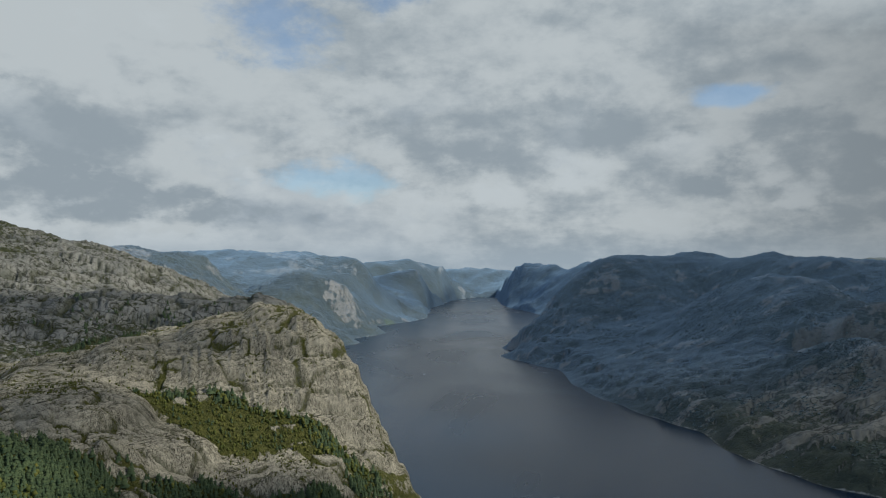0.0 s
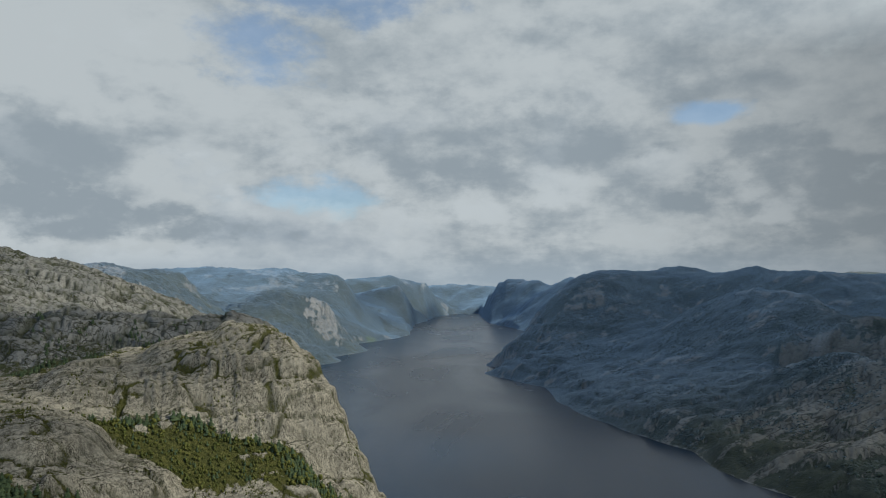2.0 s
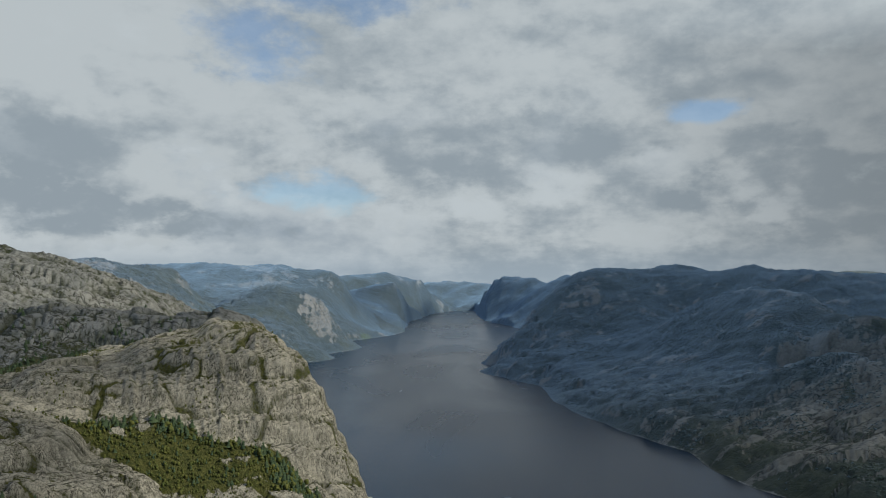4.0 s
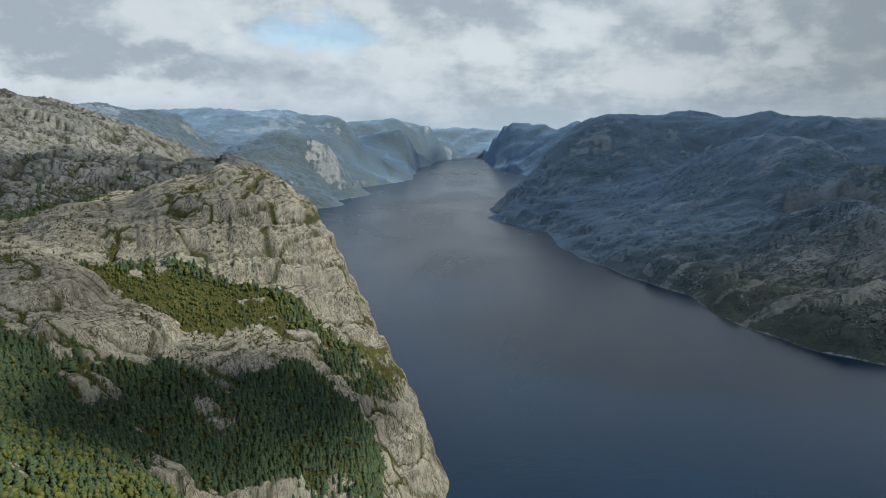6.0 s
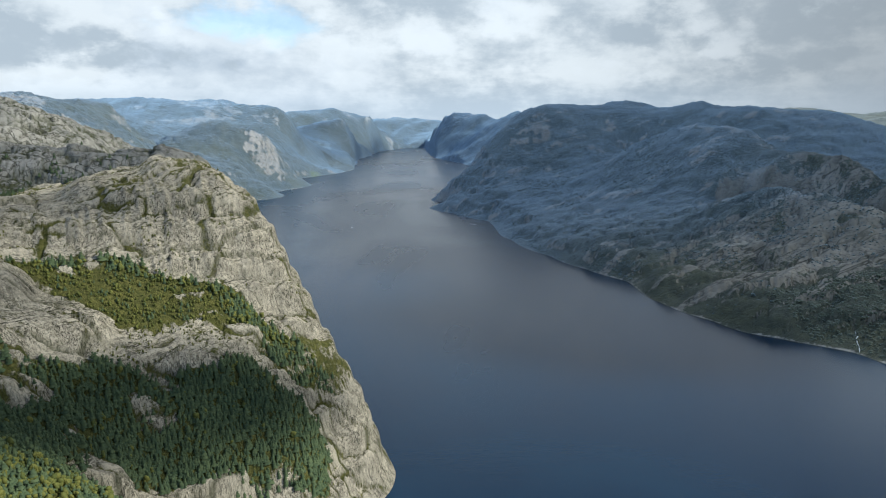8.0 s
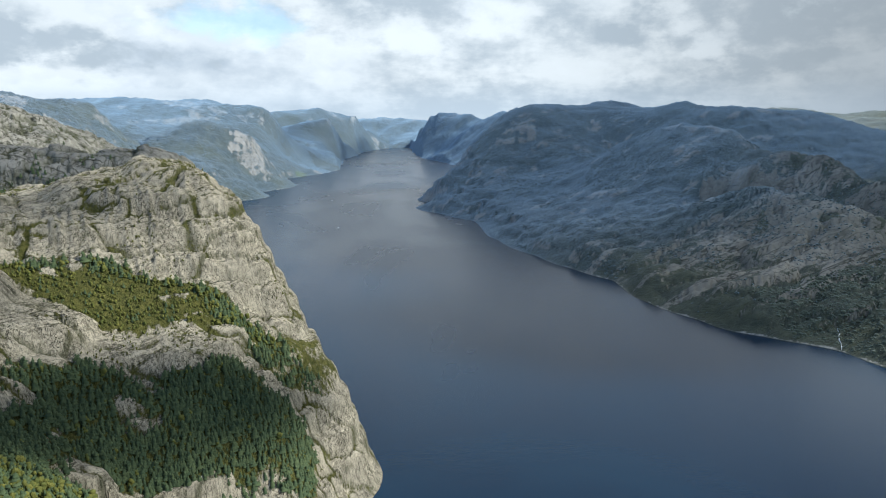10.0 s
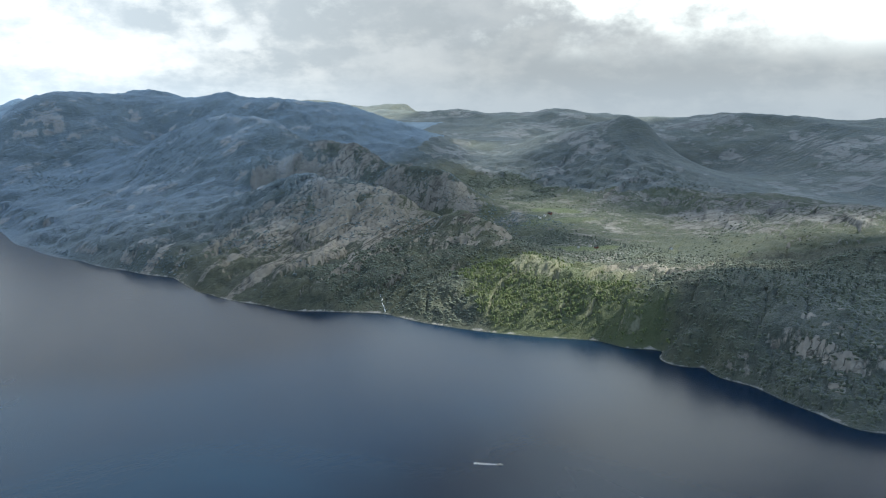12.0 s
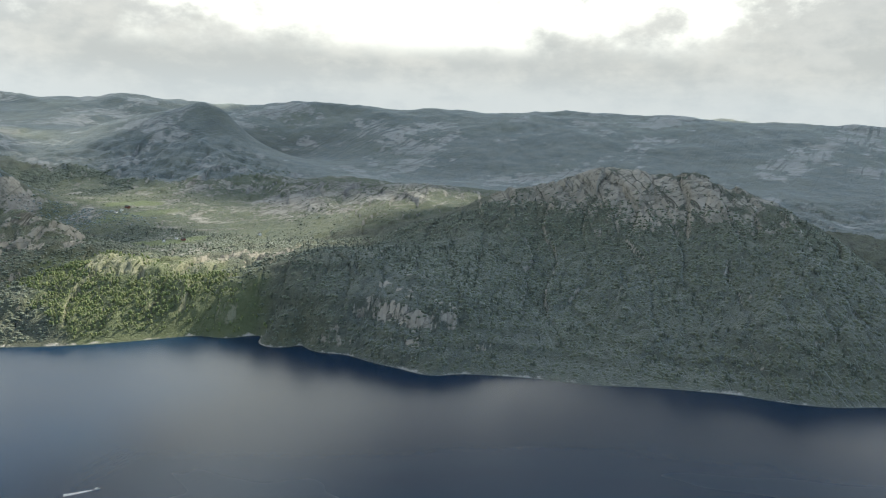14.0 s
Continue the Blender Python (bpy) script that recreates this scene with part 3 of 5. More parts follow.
line("fjord", [(0, 2480, -12), (-5, 2700, -15), (0, 2950, -15), (65, 3500, -15), (115, 4080, -8), (250, 2900, -15), (215, 3400, -12), (235, 3900, -8), (270, 2550, -18), (-40, 2300, -14)])
# shores behind the headland and the promontory, and the ground out of sight behind
line("left_hills", [(-18, 440, 4), (-45, 520, 0), (-95, 650, 0), (-150, 850, 0), (-205, 1100, 0), (-250, 1350, 0), (-180, 640, 70), (-230, 850, 80), (-330, 1150, 120)])
line("headland", [(-12, 310, 0), (-18, 250, 0), (-30, 170, 0), (-42, 60, 0), (-55, -120, 0), (-150, 90, 105), (-170, -100, 120), (-230, 250, 118), (-230, 330, 122)])
line("headland", [(-34, 430, 75), (-50, 445, 100)])
line("left_hills", [(-420, 420, 140), (-520, 650, 190), (-620, 950, 235), (-420, 150, 150), (-420, -200, 150), (-900, 500, 220)])
line("right_mountain", [(150, 1490, 0), (235, 1640, 0), (330, 1780, 0), (420, 1980, 0), (450, 2250, 0), (800, 2300, 90)])
line("far_end", [(400, 2480, 0), (600, 2300, 90), (1000, 2600, 130), (900, 3300, 110), (600, 4000, 110), (700, 4700, 110), (-700, 4300, 120), (-150, 4700, 120), (1200, 3300, 110), (1500, 4000, 110)])
line("far_left", [(-1100, 1900, 235), (-1400, 2600, 200), (-1000, 3400, 120), (-800, 1200, 200)])
line("right_shore", [(470, -260, 0), (480, -500, 0), (560, -320, 40), (750, -300, 40), (900, -600, 60)])
line("back_range", [(2600, 2400, 100), (2900, 1500, 100), (3100, 500, 100), (2900, -900, 100), (1500, -900, 60), (2200, 3200, 100), (3600, 2600, 90), (4200, 300, 90)])

LAND = ["headland", "left_hills", "far_left", "far_end", "right_mountain", "right_shore", "valley", "back_range", "fjord"]
_pts = np.array([l[1:3] for l in LINES], float)
_hgt = np.array([l[3] for l in LINES], float)
_own = np.array([LAND.index(l[0]) for l in LINES])
SOFT = 9.0


def _kernel(d2):
    return np.sqrt(d2 + SOFT * SOFT)


def _solve():
    d2 = ((_pts[:, None] - _pts[None]) ** 2).sum(-1)
    n = len(_pts)
    a = np.zeros((n + 1, n + 1))
    a[:n, :n] = _kernel(d2) - 1.5 * np.eye(n)
    a[:n, n] = a[n, :n] = 1
    return np.linalg.solve(a, np.r_[_hgt, 0.0])


_w = _solve()


def lattice(ix, iy, seed):
    h = (ix.astype(np.int64) * 374761393 + iy.astype(np.int64) * 668265263 + seed * 1442695041) & 0xFFFFFFFF
    h = ((h ^ (h >> 13)) * 1274126177) & 0xFFFFFFFF
    return ((h ^ (h >> 16)) & 0xFFFF) / 65535.0


def vnoise(x, y, seed=0):
    """Smooth noise, -1 to 1."""
    ix, iy = np.floor(x), np.floor(y)
    fx, fy = x - ix, y - iy
    fx, fy = fx * fx * fx * (fx * (fx * 6 - 15) + 10), fy * fy * fy * (fy * (fy * 6 - 15) + 10)
    a, b = lattice(ix, iy, seed), lattice(ix + 1, iy, seed)
    c, d = lattice(ix, iy + 1, seed), lattice(ix + 1, iy + 1, seed)
    return 2 * ((a + (b - a) * fx) * (1 - fy) + (c + (d - c) * fx) * fy) - 1


def fractal(x, y, size, octaves=4, gain=0.5, seed=0, ridged=False):
    out, amp, total = 0.0, 1.0, 0.0
    for k in range(octaves):
        c, s = math.cos(0.7 + k), math.sin(0.7 + k)
        n = vnoise((c * x - s * y) / size + 17.3 * k, (s * x + c * y) / size - 9.1 * k, seed + k)
        out = out + amp * ((1 - 2 * np.abs(n)) if ridged else n)
        total += amp
        amp *= gain
        size *= 0.5
    return out / total


def step01(v, a, b):
    u = np.clip((v - a) / (b - a), 0, 1)
    return u * u * (3 - 2 * u)


def knob(x, y, cx, cy, a, b, turn, h):
    """A rounded rock knob with steep sides."""
    c, s = math.cos(radians(turn)), math.sin(radians(turn))
    u, v = (c * (x - cx) + s * (y - cy)) / a, (-s * (x - cx) + c * (y - cy)) / b
    r = np.sqrt(u * u + v * v) + 0.22 * fractal(x, y, 0.9 * min(a, b), 3, 0.5, 201)
    return h * (1 - step01(r, 0.55, 1.05))


def base_height(x, y):
    """The smooth lie of the land through all the lines, and which landform a spot belongs to."""
    shape = x.shape
    q = np.stack([x.ravel(), y.ravel()], 1)
    z, own = np.empty(len(q)), np.empty(len(q), int)
    for i in range(0, len(q), 40000):
        d2 = ((q[i:i + 40000, None] - _pts[None]) ** 2).sum(-1)
        z[i:i + 40000] = _kernel(d2) @ _w[:-1] + _w[-1]
        own[i:i + 40000] = _own[d2.argmin(1)]
    return z.reshape(shape), own.reshape(shape)


def stairs(z, period, sharp):
    """Benches and steps: treads with a steep riser between them."""
    k = z / period
    f = k - np.floor(k)
    return (np.floor(k) + step01(f, 0.5 - sharp, 0.5 + sharp)) * period


def blocks(x, y, size, stretch, turn, seed, warp=0.35):
    """Jointed rock: for each spot a random lift and tilt of its block, and how near it lies to the joint (0 on it)."""
    c, s = math.cos(radians(turn)), math.sin(radians(turn))
    u = (c * x + s * y) / (size * stretch) + warp * fractal(x, y, size * 2.2, 2, 0.5, seed + 5)
    v = (-s * x + c * y) / size + warp * fractal(x, y, size * 2.0, 2, 0.5, seed + 9)
    iu, iv = np.floor(u), np.floor(v)
    best, second = np.full(x.shape, 9.0), np.full(x.shape, 9.0)
    lift = np.zeros(x.shape)
    for a in (-1, 0, 1):
        for b in (-1, 0, 1):
            px, py = iu + a, iv + b
            du = u - (px + 0.15 + 0.7 * lattice(px, py, seed))
            dv = v - (py + 0.15 + 0.7 * lattice(px, py, seed + 1))
            d = np.sqrt(du * du + dv * dv)
            r = lattice(px, py, seed + 2) - 0.5
            tilt = (lattice(px, py, seed + 3) - 0.5) * du + (lattice(px, py, seed + 4) - 0.5) * dv
            won = d < best
            second = np.where(won, best, np.minimum(second, d))
            lift = np.where(won, r + 1.1 * tilt, lift)
            best = np.where(won, d, best)
    return lift, second - best


def terrain(x, y, extra=False):
    z, own = base_height(x, y)
    dist = np.hypot(x, y - 35)
    # the narrow inner fjord
    west = np.interp(y, [2400, 2471, 2957, 3562, 3900, 4229], [-90, -63, -64, 6, 70, 200]) + 14 * fractal(0 * x, y, 170, 3, 0.5, 93)
    east = np.interp(y, [2400, 2690, 3148, 3663, 4229], [420, 344, 278, 280, 310]) + 14 * fractal(0 * x, y, 150, 3, 0.5, 95)
    inside = np.minimum(np.minimum(x - west, east - x), 4225 + 70 * fractal(x, 0 * y, 190, 3, 0.5, 94) - y) * step01(y, 2350, 2480)
    z = np.where(inside > 0, np.minimum(z, -0.35 * inside), z)
    bank = np.minimum(np.minimum(x - west, east - x), 4225 + 70 * fractal(x, 0 * y, 190, 3, 0.5, 94) - y)
    z = np.where((bank < 0) & (y > 2480), np.minimum(z, -bank * (2.4 + 0.5 * fractal(x, y, 160, 3, 0.5, 91))), z)
    z = z + step01(y, 2300, 2800) * step01(z, 20, 120) * 10 * fractal(x, y, 420, 3, 0.5, 99, True)
    land = step01(z, 0.5, 12)
    close = 1 - step01(dist, 430, 560)
    far = step01(dist, 1500, 2600)
    gentle = 1 - 0.7 * (1 - step01(np.hypot((x - 760) / 260, (y - 640) / 380), 0.5, 1.1))
    mid = land * (1 - close) * gentle * (1 - 0.85 * step01(x, 1150, 1400))
    bare = 1 - 0.85 * woods(x, y)
    # broad knolls and gullies
    z = z + land * (1 - close) * gentle * (5 + 9 * far) * fractal(x, y, 130 + 0 * x, 4, 0.5, 3)
    z = z + mid * 3.0 * fractal(x, y, 44, 3, 0.5, 11, True)
    z = z + land * far * 14 * (fractal(x, y, 300, 4, 0.55, 14, True) - 0.25)
    z = z + land * close * 2.6 * fractal(x, y, 42, 3, 0.5, 5)
    # knobs and brows of the mountain, and a gully by the crag
    for cx, cy, a, b, turn, h in ((420, 850, 60, 18, 15, 6), (900, 450, 60, 26, 30, 5), (-226, 430, 30, 13, 25, -5)):
        z = z + land * knob(x, y, cx, cy, a, b, turn, h)
    # the sheer band below the wooded bench
    down, along = (x + 93) * 0.671 - (y - 249) * 0.741 + 2.5 * fractal(x, y, 14, 3, 0.5, 17), (x + 93) * 0.741 + (y - 249) * 0.671
    z = z - 12 * step01(down, -1.0, 2.2) * (1 - step01(down, 12, 30)) * step01(along, -8, 6) * (1 - step01(along, 66, 84))
    # benches and risers of the bedded granite
    tilt = 0.16 * x - 0.05 * y + 5 * fractal(x, y, 60, 2, 0.5, 21)
    bench = stairs(z + tilt, 12.0, 0.2) - tilt
    z = z + land * close * 0.5 * bare * (bench - z)
    tilt2 = 0.05 * x + 0.16 * y + 16 * fractal(x, y, 130, 3, 0.5, 23)
    bench2 = stairs(z + tilt2, 21.0, 0.22) - tilt2
    z = z + mid * (1 - far) * np.where(x > 250, 0.08 * step01(y, 300, 450), 0.35) * (bench2 - z)
    crag = np.maximum(blob(x, y, 466, 180, 32, 46, -8), 0.7 * blob(x, y, 484, 270, 24, 50, 0))
    z = z + 0.42 * crag * (stairs(z - 11 + 5 * fractal(x, y, 30, 3, 0.5, 27), 27.0, 0.1) + 11 - z)
    for cx, cy, a, b in OUTCROPS:
        z = z + knob(x, y, cx, cy, a, b, 28, 0.45 * b + 1.2)
    # jointed slabs: large, middling and small blocks with clefts between them
    l1, e1 = blocks(x, y, 7.0, 4.6, 32, 101, 0.25)
    l2, e2 = blocks(x, y, 2.6, 5.0, 26, 131, 0.25)
    open1, open2 = 1 - step01(e1, 0.0, 0.14), 1 - step01(e2, 0.0, 0.16)
    z = z + land * close * bare * (2.6 * l1 + 1.1 * l2 - 1.4 * open1 - 0.45 * open2)
    z = z + land * close * (0.35 * fractal(x, y, 3.2, 3, 0.55, 43))
    # flutes and buttresses of the sheer wall above the bowl and of the sea cliff
    wall = np.maximum(blob(x, y, -92, 368, 84, 24, 27), blob(x, y, -22, 348, 34, 34, 0)) * close * land * bare
    run = 0.93 * x + 0.36 * y + 2.0 * fractal(x, y, 20, 2, 0.5, 47)
    deep = 0.25 * (0.93 * y - 0.36 * x)
    z = z + wall * (1.7 * fractal(run, deep, 9.0, 3, 0.55, 45, True) + 0.9 * fractal(run, deep, 3.4, 2, 0.5, 46, True))
    l3, e3 = blocks(x, y, 26.0, 3.0, 12, 161)
    l4, e4 = blocks(x, y, 10.0, 2.6, -12, 191)
    open3, open4 = 1 - step01(e3, 0.0, 0.14), 1 - step01(e4, 0.0, 0.16)
    z = z + mid * (1 - 0.6 * far) * np.where(x > 250, 0.85 - 0.5 * step01(y, 900, 1200) - 0.3 * (1 - step01(y, 250, 400)) * (1 - step01(z, 60, 90)), 1.0) * (7.0 * l3 + 2.8 * l4 - 3.0 * open3 - 1.4 * open4)
    z = z + mid * 0.8 * fractal(x, y, 7, 2, 0.55, 59)
    # slabs and gullies running slantwise up the mountainside
    c, k = math.cos(radians(28)), math.sin(radians(28))
    ribs = fractal((c * x + k * y) / 5.0, -k * x + c * y, 20, 4, 0.55, 79)
    z = z + mid * step01(x, 200, 300) * (1 - step01(x, 1300, 1600)) * step01(y, 490, 620) * (1 - 0.55 * step01(y, 950, 1250)) * (4.5 * ribs + 7.0 * fractal(0.5 * (c * x + k * y), -k * x + c * y, 85, 3, 0.5, 80, True))
    if extra:
        cleft = np.where(close > 0.5, np.maximum(open1, 0.5 * open2), np.maximum(open3, 0.8 * open4))
        return z, own, cleft
    return z, own


OUTCROPS = ((-124, 273, 10, 5), (-116, 263, 6, 3), (-104, 281, 8, 2.5), (-95, 290, 10, 2), (-84, 297, 9, 1.6), (-108, 268, 5, 1.8))


def blob(x, y, cx, cy, a, b, turn=0.0):
    c, s = math.cos(radians(turn)), math.sin(radians(turn))
    u, v = (c * (x - cx) + s * (y - cy)) / a, (-s * (x - cx) + c * (y - cy)) / b
    return 1 - step01(u * u + v * v + 0.35 * fractal(x, y, 22, 3, 0.5, 61), 0.7, 1.15)


def woods(x, y):
    """Where trees stand on the headland."""
    x, y = x + 7 * fractal(x, y, 26, 3, 0.55, 63), y + 7 * fractal(x, y, 24, 3, 0.55, 65)
    w = blob(x, y, -90, 334, 54, 13, 15)
    w = np.maximum(w, blob(x, y, -73, 288, 64, 16, 34))
    w = np.maximum(w, blob(x, y, -122, 238, 42, 24, 0))
    w = np.maximum(w, blob(x, y, -100, 205, 60, 42, 0))
    w = np.maximum(w, blob(x, y, -38, 304, 20, 11, 40))
    w = np.maximum(w, blob(x, y, -205, 462, 60, 20, 40))
    w = np.maximum(w, 0.45 * blob(x, y, -30, 345, 26, 8, 50))
    rock = np.maximum(blob(x, y, -138, 290, 38, 24, 0), blob(x, y, -76, 312, 36, 6, 22))
    rock = np.maximum(rock, blob(x, y, -63, 270, 44, 9, 42))
    c, s = math.cos(radians(32)), math.sin(radians(32))
    slabs = fractal((c * x + s * y) / 2.6, -s * x + c * y, 9, 3, 0.5, 67)
    rock = np.maximum(rock, 0.95 * step01(slabs + 0.25 * fractal(x, y, 60, 2, 0.5, 69), 0.34, 0.5))
    for cx, cy, a, b in OUTCROPS:
        rock = np.maximum(rock, blob(x, y, cx, cy, 1.1 * a, 1.2 * b, 28))
    return w * (1 - 0.95 * rock)


def bare_tops(x, y):
    """Brows, slabs and knobs of the far side that carry little growth."""
    rims = np.maximum(blob(x, y, 620, 1255, 80, 36, -50), 0.45 * blob(x, y, 685, 1020, 34, 100, 0))
    for cx, cy, a, b, turn, much in ((670, 820, 26, 62, 0, 0.9), (500, 745, 42, 115, -10, 0.75), (545, 588, 42, 56, -10, 1.0), (350, 1560, 60, 40, 30, 0.6), (480, 1005, 80, 26, 15, 0.5), (476, 182, 30, 34, -10, 0.18)):
        rims = np.maximum(rims, much * blob(x, y, cx, cy, a, b, turn))
    return rims


def growth(x, y, z, slope, own, cleft):
    """How much grass, heathland and scrub the ground carries, 0 to 1."""
    n = fractal(x, y, 30, 4, 0.6, 71)
    n2 = fractal(x, y, 160, 3, 0.5, 73)
    near = 0.20 + 0.30 * n + 0.85 * woods(x, y) + (0.5 + 0.3 * n) * cleft - 0.25 * step01(slope, 0.9, 1.8)
    near = near - 0.7 * blob(x, y, -64, 270, 46, 7, 42)
    hills = 0.30 + 0.32 * n + 0.22 * n2 + 0.25 * cleft - 0.36 * step01(slope, 0.6, 1.4) + 0.8 * woods(x, y)
    side = 0.80 + 0.34 * n + 0.28 * n2 - 0.55 * step01(slope, 0.75, 1.4)
    c, k = math.cos(radians(28)), math.sin(radians(28))
    streak = fractal((c * x + k * y) / 5.0, -k * x + c * y, 20, 4, 0.55, 79)
    side = side - 0.85 * step01(y, 540, 640) * step01(streak, 0.2, 0.45) * (1 - step01(np.hypot((x - 400) / 230, (y - 710) / 250), 0.5, 1.15))
    vale = 0.70 + 0.40 * n + 0.30 * n2 - 0.5 * step01(slope, 0.5, 1.2)
    rims = bare_tops(x, y)
    c2, k2 = math.cos(radians(20)), math.sin(radians(20))
    patches = fractal((c2 * x + k2 * y) / 2.2, -k2 * x + c2 * y, 20, 4, 0.6, 74)
    side = side - 0.6 * step01(patches, 0.22, 0.5) * step01(y, 650, 900) * (1 - step01(x, 800, 1000))
    side = side - 0.75 * rims * step01(fractal(x, 1.6 * y, 34, 4, 0.55, 76), -0.1, 0.3)
    hilltop = step01(z, 62, 96) * (1 - step01(np.abs(x - 700), 150, 260))
    side = side - 0.34 * step01(y, 540, 640) * (1 - step01(np.hypot((x - 450) / 180, (y - 680) / 220), 0.5, 1.1)) * (1 + 1.2 * fractal(x, y, 60, 3, 0.5, 77))
    shore = side + 0.08 - 0.46 * hilltop * (1 + 0.9 * fractal(x, y, 20, 3, 0.5, 82)) - 0.22 * blob(x, y, 535, 395, 105, 30, -48) * (1 + 0.9 * fractal(x, y, 26, 3, 0.5, 78))
    shore = shore + (0.18 - 0.75 * step01(fractal(x, 0.6 * y, 7, 4, 0.6, 75), 0.08, 0.4)) * blob(x, y, 474, 182, 40, 44, -10)
    shore = shore + 0.45 * blob(x, y, 474, 272, 34, 50, 0)
    vale = vale - 0.28 * (1 - step01(np.hypot((x - 985) / 190, (y - 430) / 160), 0.6, 1.1))
    top = 0.42 * step01(z, 120, 175) * step01(fractal(x, y, 90, 4, 0.6, 84), -0.1, 0.25)
    out = np.choose(own, [near, hills, 0.42 + side * 0.6 - top, np.maximum(0.35 + side * 0.7, 0.72) - top, side, shore, vale, side - 0.35 * step01(fractal(x, y, 120, 4, 0.6, 86), 0.0, 0.3), side])
    out = out - 0.36 * blob(x, y, -262, 1870, 60, 60, 0) * (1 + fractal(x, y, 25, 3, 0.6, 97))
    return np.clip(out, 0, 1)


def meadow(x, y):
    f = np.maximum(blob(x, y, 645, 508, 52, 16, -25), blob(x, y, 820, 690, 46, 20, -25))
    f = np.maximum(f, 0.7 * blob(x, y, 760, 640, 70, 14, -20))
    # not a meadow: sunlit ground of the birch slope, painted yellow-green
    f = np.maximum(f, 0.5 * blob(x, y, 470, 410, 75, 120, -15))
    return np.maximum(f, 0.9 * blob(x, y, -172, 2212, 16, 34, 0))


LAND_LOOK = {
    "headland": (GRANITE, "pale grey jointed granite headland with mossy ledges", "cliff"),
    "left_hills": (HILL, "bare grey granite hills behind the headland", "hill"),
    "far_left": (FAR, "fells with haze painted on and a bare rock dome above the fjord", "mountain"),
    "far_end": (HEAD, "distant fells tinted blue for haze at the head of the fjord", "mountain"),
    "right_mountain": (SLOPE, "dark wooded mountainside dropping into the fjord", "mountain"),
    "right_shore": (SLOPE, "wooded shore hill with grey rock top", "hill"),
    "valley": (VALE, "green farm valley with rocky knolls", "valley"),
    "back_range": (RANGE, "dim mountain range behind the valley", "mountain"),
}
CX, CY = 0.0, 35.0


def sheet(thetas, radii):
    """A piece of the land as vertices, quads and their landforms, in rings round the camera's place to fit its view.
    """
    th, r = np.meshgrid(np.radians(thetas), radii, indexing="ij")
    x, y = CX + r * np.sin(th), CY + r * np.cos(th)
    z, own, cleft = terrain(x, y, True)
    n, m = x.shape
    idx = np.arange(n * m).reshape(n, m)
    quads = np.stack([idx[:-1, :-1], idx[:-1, 1:], idx[1:, 1:], idx[1:, :-1]], -1).reshape(-1, 4)
    dx, dy = np.gradient(x, axis=0), np.gradient(y, axis=0)
    ex, ey = np.gradient(x, axis=1), np.gradient(y, axis=1)
    za, zb = np.gradient(z, axis=0), np.gradient(z, axis=1)
    ga, gb = za / np.hypot(dx, dy), zb / np.hypot(ex, ey)
    slope = np.hypot(ga, gb)
    return x.ravel(), y.ravel(), z.ravel(), own.ravel(), slope.ravel(), cleft.ravel(), quads


